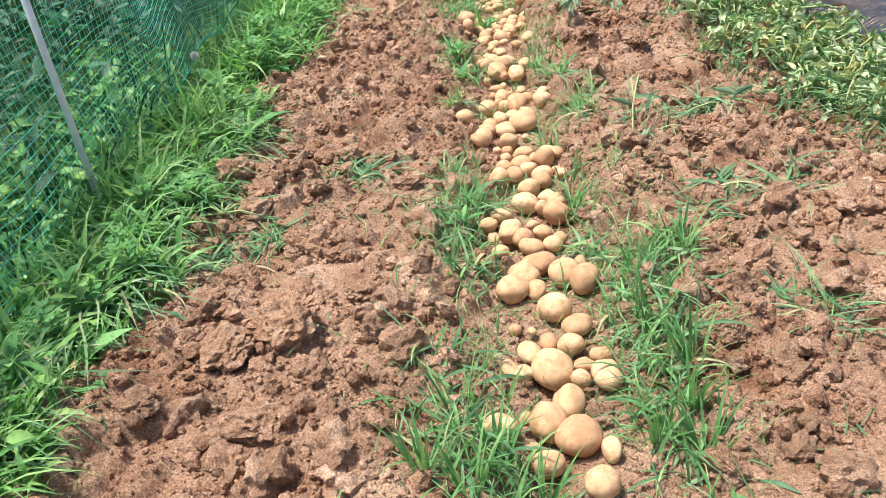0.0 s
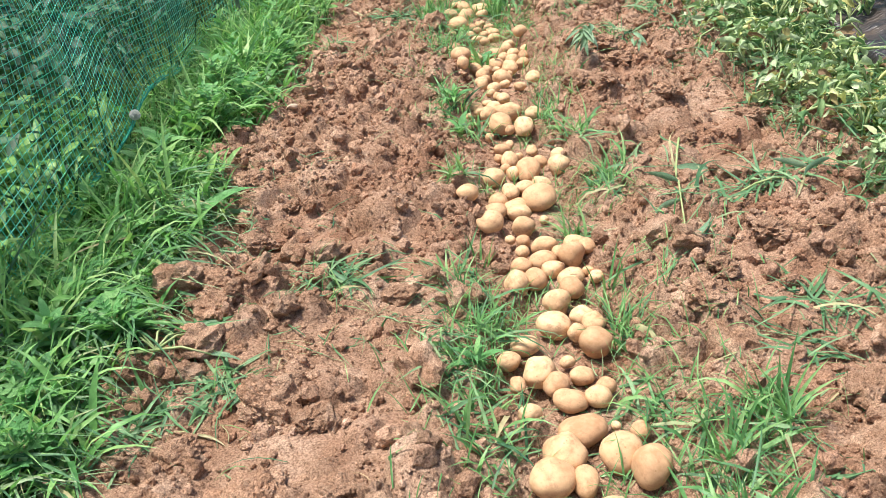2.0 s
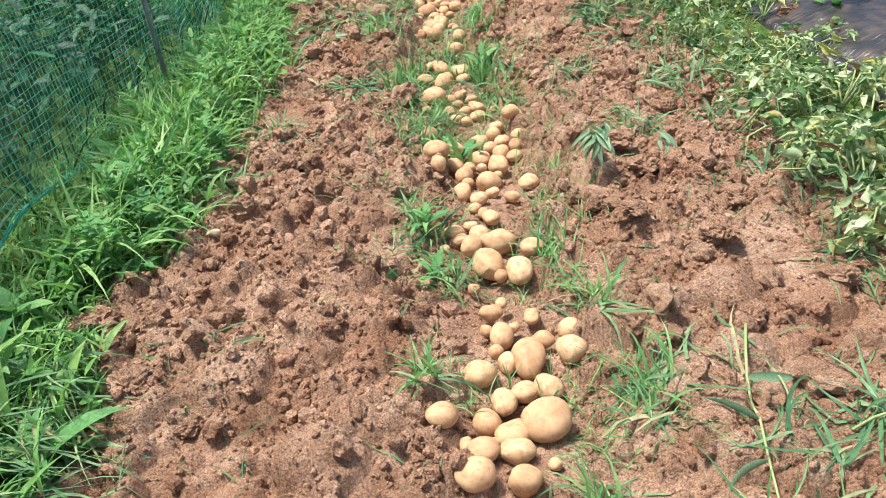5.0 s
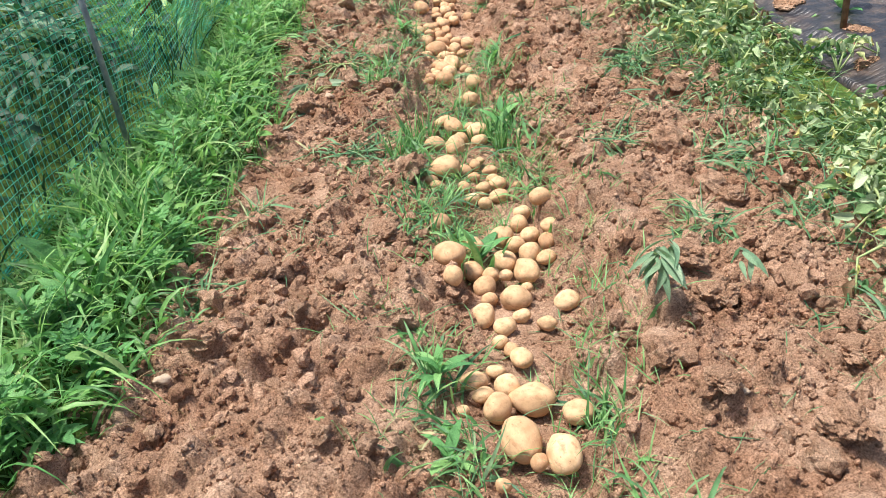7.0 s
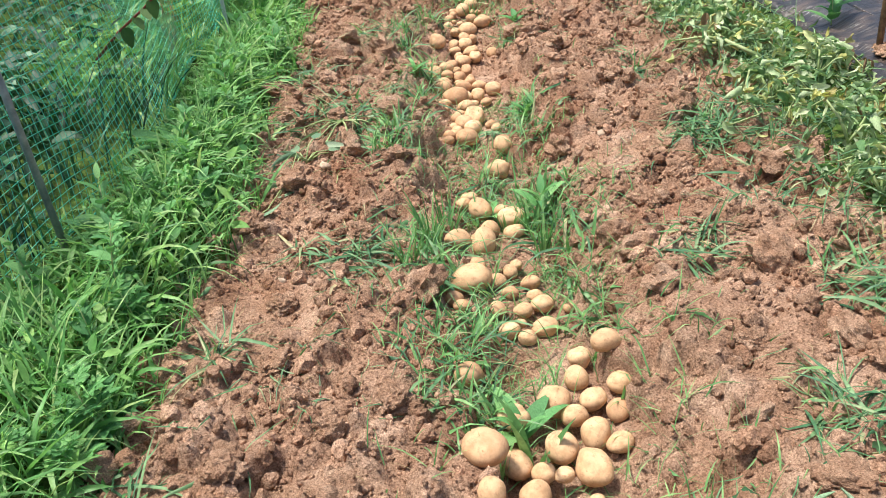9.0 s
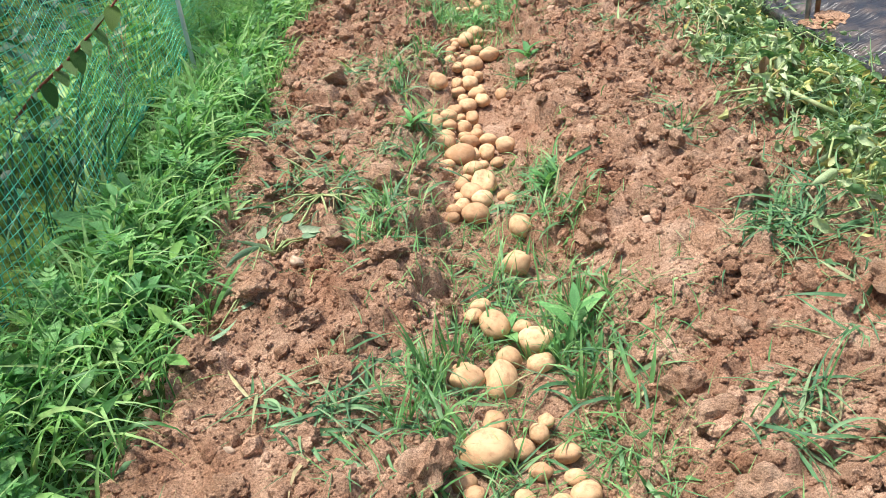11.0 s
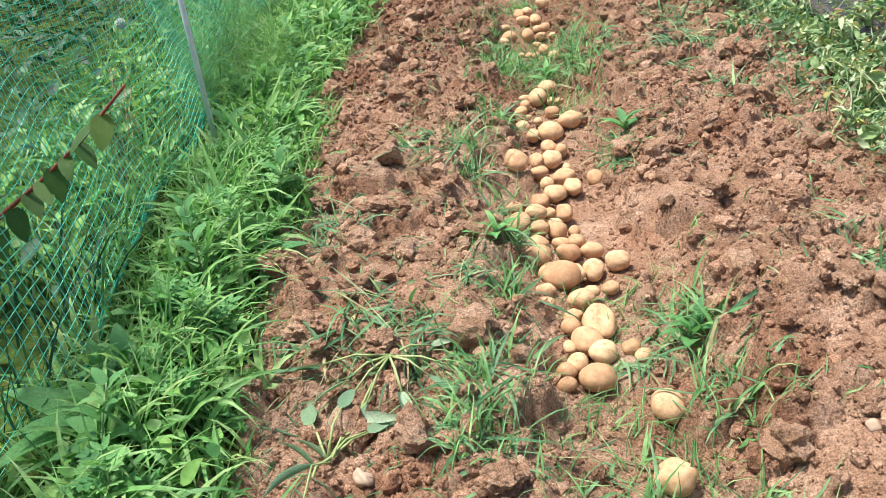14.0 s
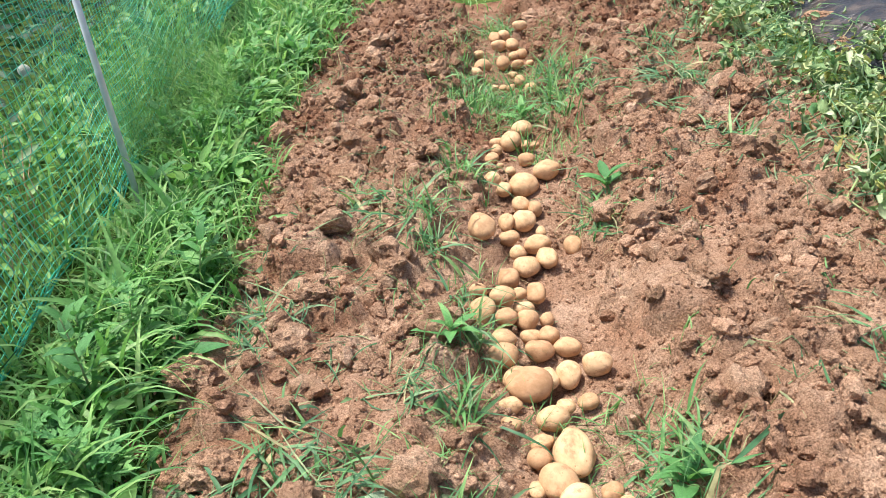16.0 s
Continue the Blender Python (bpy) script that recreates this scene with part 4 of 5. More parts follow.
def upright_tuft(x, y, n, tall, wide):
    a = uni(0, TAU, n)
    px, py = x + 0.025 * np.cos(a), y + 0.025 * np.sin(a)
    v, f = ribbons(px, py, height(px, py), a, uni(0.7, 1.1, n) * tall, uni(0.7, 1.1, n) * wide, uni(1.2, 1.52, n), uni(0.1, 0.9, n), uni(-0.3, 0.3, n), uni(-0.6, 0.6, n), 6, "grass", 0.3)
    tagged(new("grass_tuft", np_mesh("grass_tuft", v, f, FRESH)), "upright tuft of broad fresh green grass in the furrow", "grass tuft", "upright grass tufts")


for x, y, n, tall, wide in ((-0.03, 1.30, 14, 0.18, 0.012), (0.06, 1.24, 16, 0.19, 0.012), (0.13, 1.33, 14, 0.18, 0.012), (0.20, 1.21, 16, 0.17, 0.012), (0.50, 1.36, 12, 0.17, 0.012), (0.58, 1.26, 12, 0.17, 0.011), (0.66, 1.56, 12, 0.18, 0.012), (0.93, 6.02, 12, 0.17, 0.013), (0.85, 6.22, 10, 0.15, 0.012), (0.62, 6.20, 12, 0.15, 0.010), (0.80, 2.06, 9, 0.20, 0.015), (0.07, 1.50, 7, 0.24, 0.013), (0.62, 1.75, 12, 0.18, 0.012), (0.66, 2.0, 12, 0.18, 0.012), (0.60, 1.42, 12, 0.2, 0.012), (0.30, 3.0, 6, 0.15, 0.010), (0.63, 2.75, 6, 0.16, 0.012), (0.68, 5.06, 5, 0.2, 0.03), (0.46, 5.95, 12, 0.18, 0.010), (0.56, 6.12, 14, 0.2, 0.011), (1.02, 6.4, 14, 0.16, 0.012), (0.93, 6.2, 12, 0.18, 0.014), (0.57, 5.0, 9, 0.16, 0.012), (1.2, 9.15, 8, 0.16, 0.012), (1.42, 9.6, 12, 0.18, 0.010), (1.05, 9.7, 12, 0.18, 0.010), (0.85, 8.8, 8, 0.14, 0.010)):
    upright_tuft(x, y, n, tall, wide)

# dry root fibres
n = 900
y = uni(1.0, 11.5, n)
x = left_x(y) + uni(0.0, 1.0, n) * (right_x(y) - left_x(y))
stuff("root_fibres", [ribbons(x, y, height(x, y) + 0.004, uni(0, TAU, n), uni(0.02, 0.10, n), uni(0.001, 0.0025, n), uni(0.0, 0.6, n), uni(0.2, 1.5, n), uni(-2, 2, n), uni(-1, 1, n), 5, "grass", 0)], DRY, "thin dry roots and straw on the soil", "roots")


def net_x(y):
    return np.interp(y, [0, 1.5, 2.8, 3.5, 4.5, 5.3, 5.8, 6.2, 6.6, 7.3, 8.3, 8.8, 10.5, 11.8, 20], [-1.24, -1.16, -1.08, -1.02, -0.96, -0.89, -0.85, -0.74, -0.62, -0.51, -0.52, -0.44, -0.40, -0.30, 0.4])


def verge(count, y0, y1, tall, wide, seed):
    y = uni(y0, y1, count)
    inner = left_x(y) + 0.06
    x = inner - np.abs(rng.random(count)) ** 0.9 * (inner - (net_x(y) - 0.12))
    k = vnoise(x * 5, y * 5, seed) + 0.3 > rng.random(count)
    x, y = x[k], y[k]
    m = len(x)
    hf = (0.55 + 0.45 * step(0.0, 0.2, left_x(y) - x)) * np.where(y > 3.7, 0.4 + 0.6 * step(0.02, 0.30, x - net_x(y)), 1.0)
    hf *= 0.55 + 0.9 * vnoise(x * 4, y * 4, seed + 3)
    return ribbons(x, y, height(x, y), uni(0, TAU, m), uni(*tall, m) * hf, uni(*wide, m), uni(0.8, 1.5, m), uni(0.4, 2.1, m), uni(-0.5, 0.5, m), uni(-0.7, 0.7, m), 4, "grass", 0.25)


stuff("grass_verge", [verge(14500, 0.9, 12.5, (0.10, 0.30), (0.004, 0.012), 41), verge(4200, 0.9, 12.5, (0.16, 0.36), (0.012, 0.024), 42)], GRASS, "lush green grass strip beside the garden net", "grass")
n = 2100
y = uni(0.9, 12.5, n)
x = left_x(y) + 0.02 - rng.random(n) * (left_x(y) - net_x(y) + np.where(y > 3.6, -0.06, 0.25))
pz = height(x, y) + uni(0.0, 0.14, n) * np.where(y > 3.6, 0.2 + 0.8 * step(0.0, 0.3, x - net_x(y)), 1.0)
stuff("verge_weeds", [ribbons(x, y, pz, uni(0, TAU, n), uni(0.030, 0.11, n), uni(0.012, 0.040, n), uni(-0.1, 1.0, n), uni(0.1, 1.3, n), uni(-0.3, 0.3, n), uni(-0.6, 0.6, n), 4, "lance", 0.3)], WEEDS, "small broad-leaved weeds among the verge grass", "weeds")
n = 900
y = uni(1.2, 3.9, n)
x = left_x(y) - 0.02 - np.abs(rng.normal(0, 0.12, n))
stuff("cut_grass", [ribbons(x, y, height(x, y) + uni(0.02, 0.09, n), np.radians(rng.normal(-75, 38, n)), uni(0.15, 0.38, n), uni(0.005, 0.013, n), uni(-0.1, 0.45, n), uni(0.2, 1.0, n), uni(-0.8, 0.8, n), uni(-0.8, 0.8, n), 6, "grass", 0.25)], LIMP, "pulled limp grass thrown along the soil edge", "grass")

n = 1300
y = uni(0.9, 12.5, n)
x = left_x(y) - 0.03 - rng.random(n) * 0.7 * (left_x(y) - net_x(y))
k = (np.abs(y - 3.75) > 0.45) | (x > -0.62)
x, y = x[k], y[k]
n = len(x)
stuff("arching_grass", [ribbons(x, y, height(x, y) + 0.01, rng.normal(-0.5, 1.1, n), uni(0.16, 0.34, n) * (0.7 + 0.5 * vnoise(x * 3, y * 3, 46)), uni(0.009, 0.021, n), uni(0.7, 1.4, n), uni(1.0, 2.5, n), uni(-0.5, 0.5, n), uni(-0.6, 0.6, n), 6, "grass", 0.3)], GRASS, "long broad grass blades arching over the soil edge", "grass")

# undergrowth behind the net: dense and coloured dark for shade, then lower and brighter
def undergrowth(name, n, y0, y1, d0, d1, low, tall, mat, label):
    y = uni(y0, y1, n)
    dx = d0 + rng.random(n) ** 0.8 * (d1 - d0)
    x = net_x(y) - 0.06 - dx
    top = low + tall * vnoise(x * 1.7, y * 1.7, 51) + 0.12 * np.minimum(dx, 1.5)
    pz = 0.04 + top * rng.random(n) ** 0.6
    stuff(name, [ribbons(x, y, pz, uni(0, TAU, n), uni(0.05, 0.13, n), uni(0.02, 0.055, n), uni(-0.5, 0.9, n), uni(0.1, 1.2, n), uni(-0.3, 0.3, n), uni(-0.6, 0.6, n), 3, "lance", 0.3)], mat, label, "undergrowth")


undergrowth("undergrowth", 7500, 1.0, 7.7, 0.0, 2.6, 0.22, 0.5, SHADED, "dense leafy undergrowth behind the net, leaf colour darkened for shade")
undergrowth("far_undergrowth", 5000, 7.5, 14.5, 0.45, 2.8, 0.25, 0.45, SHADED, "dense leafy undergrowth behind the net, leaf colour darkened for shade")
undergrowth("low_undergrowth", 1500, 7.5, 14.0, 0.0, 0.6, 0.08, 0.26, WEEDS, "low bright leafy undergrowth behind the net")
undergrowth("fence_foot_weeds", 900, 2.4, 4.4, -0.04, 0.45, 0.06, 0.24, WEEDS, "low bright leafy weeds at the foot of the net")
# nearer grass takes the leaf colour darkened for shade, farther grass the plain green
for name, n, y0, y1, mat, tall in (("tall_grass", 2600, 1.0, 7.7, SHADED, (0.25, 0.62)), ("net_grass", 1900, 7.5, 14.0, GRASS, (0.18, 0.46))):
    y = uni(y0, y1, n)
    x = net_x(y) - 0.02 - rng.random(n) * (2.2 if mat == SHADED else 0.8)
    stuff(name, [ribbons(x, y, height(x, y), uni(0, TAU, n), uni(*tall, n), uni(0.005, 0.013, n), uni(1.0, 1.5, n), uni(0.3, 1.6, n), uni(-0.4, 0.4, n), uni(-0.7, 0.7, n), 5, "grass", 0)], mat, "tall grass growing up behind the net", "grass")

# grass under the vines and past the mulch film
n = 3400
y = uni(2.2, 13.0, n)
x = right_x(y) - 0.08 + rng.random(n) ** 1.3 * 0.75
stuff("vine_bed_grass", [ribbons(x, y, height(x, y), uni(0, TAU, n), uni(0.05, 0.18, n), uni(0.003, 0.009, n), uni(0.3, 1.4, n), uni(0.4, 2.0, n), uni(-0.5, 0.5, n), uni(-0.7, 0.7, n), 5, "grass", 0)], LIMP, "trampled grass under the pulled potato vines", "grass")
n = 6000
y = uni(2.0, 17.0, n)
x = film_x(y) + 1.05 + rng.random(n) * 2.8
stuff("far_grass", [ribbons(x, y, height(x, y), uni(0, TAU, n), uni(0.08, 0.26, n), uni(0.006, 0.014, n), uni(0.7, 1.5, n), uni(0.3, 1.8, n), uni(-0.5, 0.5, n), uni(-0.7, 0.7, n), 4, "grass", 0)], GRASS, "green grass past the mulched bed", "grass")
n = 9000
y = 11.75 + 5.2 * rng.random(n) ** 0.8
x = uni(-1.5, 4.5, n)
stuff("field_end_grass", [ribbons(x, y, height(x, y), uni(0, TAU, n), uni(0.06, 0.2, n), uni(0.006, 0.014, n), uni(0.7, 1.5, n), uni(0.3, 1.8, n), uni(-0.5, 0.5, n), uni(-0.7, 0.7, n), 3, "grass", 0)], GRASS, "green grass at the end of the dug bed", "grass")


# ---- single plants ----
def leaf_mesh(name, shape, mat, width=0.5, rise=0.1, bend=0.8, fold=0.3, twist=0.0, seg=7):
    """One leaf of length 1 along +x from its own origin."""
    one = np.ones(1)
    v, f = ribbons(0 * one, 0 * one, 0 * one, 0 * one, one, width * one, rise * one, bend * one, twist * one, 0 * one, seg, shape, fold, None)
    return np_mesh(name, v, f, mat)


def cupped_leaf(seed, mat, width=0.72, curl=0.9):
    """A wilted, rolled and wavy leaf of length 1."""
    r = random.Random(seed)
    n, k = 7, 5
    bow, roll, wave = r.uniform(0.2, 1.4), curl * r.uniform(0.5, 1.4), r.uniform(0, 6)
    v, f = [], []
    for i in range(n + 1):
        s = i / n
        w = 0.5 * width * max(0.04, math.sin(math.pi * (0.02 + 0.98 * s) ** 0.7)) ** 0.75
        ang = 0.3 - bow * s
        cx, cz = s * math.cos(ang * 0.6), s * math.sin(ang * 0.6)
        for j in range(k):
            q = 2 * j / (k - 1) - 1
            a = q * roll
            yy = w * (math.sin(a) / max(roll, 0.01))
            zz = w * (1 - math.cos(a)) / max(roll, 0.01) + 0.10 * math.sin(wave + 11 * s + 3 * q) * abs(q)
            v.append((cx, yy, cz + zz))
    for i in range(n):
        for j in range(k - 1):
            o = i * k + j
            f.append((o, o + 1, o + k + 1, o + k))
    return np_mesh("leaf", v, f, mat)


def empty(name, x, y, z=None, turn=0.0):
    e = new(name)
    e.empty_display_size = 0.05
    e.matrix_basis = pose(x, y, float(height(x, y)) if z is None else z, 0, 0, turn)
    return e


WEED_LEAVES = [leaf_mesh("leaf", "lance", WEED, 0.26, 0.5, 1.1), leaf_mesh("leaf", "lance", WEED, 0.34, 0.3, 0.8), leaf_mesh("leaf", "oval", WEED, 0.5, 0.4, 1.0), leaf_mesh("leaf", "lance", WEED, 0.20, 0.6, 1.5, 0.3, 0.4)]


def lobed_leaf(seed):
    """A cut leaf of length 1: pointed lobes in pairs along a midrib."""
    r = np.random.default_rng(seed)
    at = np.array([0.25, 0.25, 0.45, 0.45, 0.65, 0.65, 0.0])
    az = np.array([1.0, -1.0, 0.85, -0.85, 0.65, -0.65, 0.0]) + r.normal(0, 0.1, 7)
    ln = np.array([0.38, 0.38, 0.42, 0.42, 0.34, 0.34, 1.0])
    wd = np.array([0.16, 0.16, 0.17, 0.17, 0.15, 0.15, 0.17])
    one = np.ones(7)
    v, f = ribbons(at, 0 * one, at * 0.16 - 0.10 * at ** 2, az, ln, wd, 0.15 * one, 0.5 * one, 0 * one, 0 * one, 4, "lance", 0.3, None)
    return np_mesh("leaf", v, f, WEED)


WEED_LEAVES += [lobed_leaf(1), lobed_leaf(2)]


def weed(x, y, tall, leaves, long, kinds, label, group="weeds along the net", r=None):
    r = r or random.Random(int(x * 571) + int(y * 733))
    e = tagged(empty("weed_plant", x, y, None, r.uniform(0, 360)), label, "weed", group)
    lean = (r.uniform(-0.2, 0.2) * tall, r.uniform(-0.2, 0.2) * tall)
    pts = [(lean[0] * s * s, lean[1] * s * s, tall * s - 0.01) for s in (0, 0.3, 0.6, 1.0)]
    if tall > 0.03:
        child("stem", tube_mesh(pts, [0.0035, 0.003, 0.0025, 0.0015], STEM, 6), e)
    for i in range(leaves):
        s = (i + 0.5) / leaves
        a = i * 137.5 + r.uniform(-25, 25)
        sc = long * (1.15 - 0.55 * s) * r.uniform(0.75, 1.15)
        at = pose(lean[0] * s * s, lean[1] * s * s, tall * s * 0.97 + 0.004, 0, -r.uniform(0, 30) - 25 * s, a) @ Matrix.Scale(sc, 4)
        child("leaf", WEED_LEAVES[r.choice(kinds)], e, "", at)


rw = random.Random(5)
for i in range(64):
    yy = 1.3 + i * 0.165 + rw.uniform(-0.12, 0.12)
    edge, nxx = float(left_x(yy)), float(net_x(yy))
    xx = edge - 0.05 - rw.random() * max(0.1, (edge - nxx) * (0.65 if yy > 3.6 else 1.0))
    kind = rw.random()
    if kind < 0.4:
        weed(xx, yy, rw.uniform(0.01, 0.03), 9, rw.uniform(0.15, 0.25), [0, 1], "rosette weed with long lance-shaped leaves beside the net")
    elif kind < 0.8:
        weed(xx, yy, rw.uniform(0.16, 0.34), 14, rw.uniform(0.07, 0.12), [1, 2], "upright leafy green weed beside the net")
    else:
        weed(xx, yy, rw.uniform(0.08, 0.16), 10, rw.uniform(0.10, 0.15), [2, 3], "broad-leaved weed beside the net")
for i in range(34):
    yy = 1.6 + i * 0.27 + rw.uniform(-0.12, 0.12)
    edge, nxx = float(left_x(yy)), float(net_x(yy))
    if 3.2 < yy < 4.1 or 8.3 < yy < 9.0:
        continue
    weed(edge - 0.04 - rw.random() * 0.6 * (edge - nxx), yy, rw.uniform(0.10, 0.24), 16, rw.uniform(0.09, 0.14), [4, 5], "mugwort weed with cut, lobed leaves beside the net", "mugwort along the net")
for x, y, tall, long in ((0.41, 4.14, 0.03, 0.13), (0.43, 4.40, 0.04, 0.12), (0.66, 5.12, 0.03, 0.18), (0.80, 6.36, 0.03, 0.12), (1.12, 7.13, 0.03, 0.14), (0.68, 7.72, 0.04, 0.11), (0.20, 2.46, 0.05, 0.08), (0.98, 6.27, 0.12, 0.14), (1.38, 8.55, 0.05, 0.13), (1.26, 9.5, 0.05, 0.12)):
    weed(x, y, tall, 8, long, [0, 1, 3], "young lance-leaved weed growing in the potato furrow", "weeds in the furrow")

UPROOT_LEAVES = [leaf_mesh("leaf", "lance", UPROOT, 0.22, 0.15, 0.8, 0.6, 0.3), leaf_mesh("leaf", "lance", UPROOT, 0.17, 0.3, 1.2, 0.6, -0.4), leaf_mesh("leaf", "oval", UPROOT, 0.42, 0.1, 0.5, 0.3)]


def uprooted(x, y, reach, leaves, spread, lift, label, stems=True, kinds=(0, 1)):
    r = random.Random(int(x * 331) + int(y * 877))
    e = tagged(empty("uprooted_weed", x, y), label, "weed", "uprooted weeds on the soil")
    z0 = float(height(x, y))
    for i in range(leaves):
        a = radians(spread[0] + (spread[1] - spread[0]) * (i + 0.5) / leaves + r.uniform(-20, 20))
        d = reach * r.uniform(0.5, 0.75) if stems else 0.0
        ex, ey = d * math.cos(a), d * math.sin(a)
        ez = max(float(height(x + ex, y + ey)) - z0, -0.03) + 0.012 + lift * r.random()
        if stems:
            child("stem", tube_mesh([(0, 0, 0.015), (ex * 0.5, ey * 0.5, 0.025 + ez * 0.6), (ex, ey, ez)], [0.004, 0.0032, 0.0022], STEM, 6), e)
        child("leaf", UPROOT_LEAVES[r.choice(kinds)], e, "", pose(ex + (0 if stems else r.uniform(-0.035, 0.035)), ey + (0 if stems else r.uniform(-0.035, 0.035)), ez + (r.uniform(0.05, 0.10) if not stems else 0), r.uniform(-50, 50), r.uniform(0, 32) if not stems else r.uniform(0, 15), math.degrees(a)) @ Matrix.Scale(min(reach, 0.16) * r.uniform(0.45, 0.7) * (1.35 if not stems else 1), 4))


uprooted(1.08, 4.50, 0.16, 16, (185, 310), 0.03, "drooping blue-green uprooted weed on a clod", False)
uprooted(1.33, 4.52, 0.11, 5, (220, 340), 0.02, "drooping blue-green uprooted weed on a clod", False)
uprooted(0.29, 7.10, 0.24, 9, (150, 380), 0.02, "uprooted weed with spread pale stems and grey-green leaves", True, (0, 2))
uprooted(0.12, 6.80, 0.22, 5, (10, 120), 0.05, "uprooted pale-leaved weed hanging over a clod", True, (2,))


def long_stalk(x0, y0, x1, y1, r):
    """A pulled weed's long bare stalk, draped over the clods."""
    e = tagged(empty("weed_stalk", x0, y0), "long pale green stalk of a pulled weed draped over the clods", "weed", "pulled stalks")
    z0 = float(height(x0, y0))
    pts = []
    for i in range(9):
        q = i / 8
        px, py = (x1 - x0) * q, (y1 - y0) * q + 0.03 * math.sin(q * 5)
        pts.append((px, py, float(height(x0 + px, y0 + py)) - z0 + 0.018 + 0.02 * math.sin(q * 7) ** 2))
    child("stem", tube_mesh(pts, [r * (1 - 0.07 * i) for i in range(9)], STEM, 6), e)
    for i in (2, 4, 5, 7, 8):
        child("leaf", UPROOT_LEAVES[i % 2], e, "", pose(*pts[i], 20 * i, 5, 70 * i + 200) @ Matrix.Scale(0.13, 4))


long_stalk(0.27, 7.06, -0.06, 6.36, 0.0045)
long_stalk(0.24, 7.02, 0.02, 6.50, 0.0035)
long_stalk(1.12, 3.45, 0.86, 2.75, 0.0045)
long_stalk(1.20, 3.10, 1.62, 3.02, 0.004)


def grass_tuft(x, y, turn, fan, n, long):
    """A pulled tuft of grass that lies over the clods, fanned from its roots."""
    n = int(n * (0.95 if y < 5.5 else 0.62))
    a = np.radians(turn) + rng.normal(0, math.radians(fan), n) + math.pi * (rng.random(n) < 0.25)
    px, py = x + rng.normal(0, 0.06, n), y + rng.normal(0, 0.045, n)
    v, f = ribbons(px, py, height(px, py) + 0.01, a, uni(0.5, 1.1, n) * long, uni(0.004, 0.013, n), uni(0.0, 0.5, n), uni(0.3, 1.2, n), uni(-1.3, 1.3, n), uni(-0.7, 0.7, n), 7, "grass", 0.3)
    tagged(new("grass_tuft", np_mesh("grass_tuft", v, f, LIMP)), "pulled tuft of limp blue-green grass lying over the clods", "grass tuft", "pulled grass tufts")


for x, y, turn, fan, n, long in ((1.05, 3.0, 30, 40, 26, 0.24), (1.25, 3.12, 10, 50, 34, 0.24), (1.45, 3.15, -20, 60, 36, 0.22), (1.60, 3.0, -40, 60, 30, 0.22), (1.10, 3.35, 80, 30, 14, 0.26),
                                 (1.10, 2.45, 20, 60, 34, 0.2), (1.30, 2.4, -10, 60, 30, 0.2), (0.90, 2.75, 60, 30, 16, 0.25), (1.0, 2.3, 170, 50, 24, 0.18), (-0.45, 2.45, 120, 40, 16, 0.15),
                                 (-0.10, 2.95, 10, 40, 24, 0.22), (-0.65, 2.3, 200, 60, 24, 0.2), (-0.62, 2.75, 60, 50, 30, 0.22), (-0.58, 3.3, 40, 50, 30, 0.2), (1.35, 4.9, 20, 60, 20, 0.18),
                                 (1.30, 5.6, 250, 40, 26, 0.2), (0.30, 6.0, 150, 90, 50, 0.2), (0.15, 6.05, 0, 90, 40, 0.2), (1.65, 6.4, 100, 60, 40, 0.2), (1.62, 7.15, 80, 60, 30, 0.18),
                                 (0.12, 7.3, 180, 50, 24, 0.2), (0.45, 7.0, -30, 50, 24, 0.22), (0.55, 7.5, 0, 70, 24, 0.2), (0.55, 8.5, 150, 90, 30, 0.2), (0.2, 7.95, 90, 60, 24, 0.18),
                                 (1.75, 5.3, 10, 60, 40, 0.26), (1.95, 8.7, 60, 80, 30, 0.2), (2.0, 9.4, 160, 90, 50, 0.22), (1.8, 9.1, 200, 60, 30, 0.2), (0.9, 6.1, 20, 90, 40, 0.2), (1.0, 7.1, 30, 80, 40, 0.2), (1.74, 6.38, 190, 50, 60, 0.26), (1.80, 6.50, 160, 60, 40, 0.24), (1.85, 9.3, 190, 60, 50, 0.24), (1.62, 5.95, 200, 60, 24, 0.2), (1.70, 4.75, 120, 70, 40, 0.2), (1.55, 4.25, 60, 70, 30, 0.2), (1.58, 3.7, 100, 70, 36, 0.2)):
    grass_tuft(x, y, turn, fan, n, long)
uprooted(-0.62, 2.62, 0.22, 9, (-40, 200), 0.03, "uprooted weed with grey-green leaves at the grass edge", True, (0, 2))
uprooted(-0.78, 3.15, 0.2, 9, (-90, 200), 0.03, "uprooted weed with grey-green leaves at the grass edge", True, (0, 2))


# ---- pulled potato vines piled along the bed ----
VINE_LEAVES = [cupped_leaf(100 + i, WILT, 0.55 + 0.06 * (i % 4), 1.3 + 0.55 * (i % 3)) for i in range(10)]


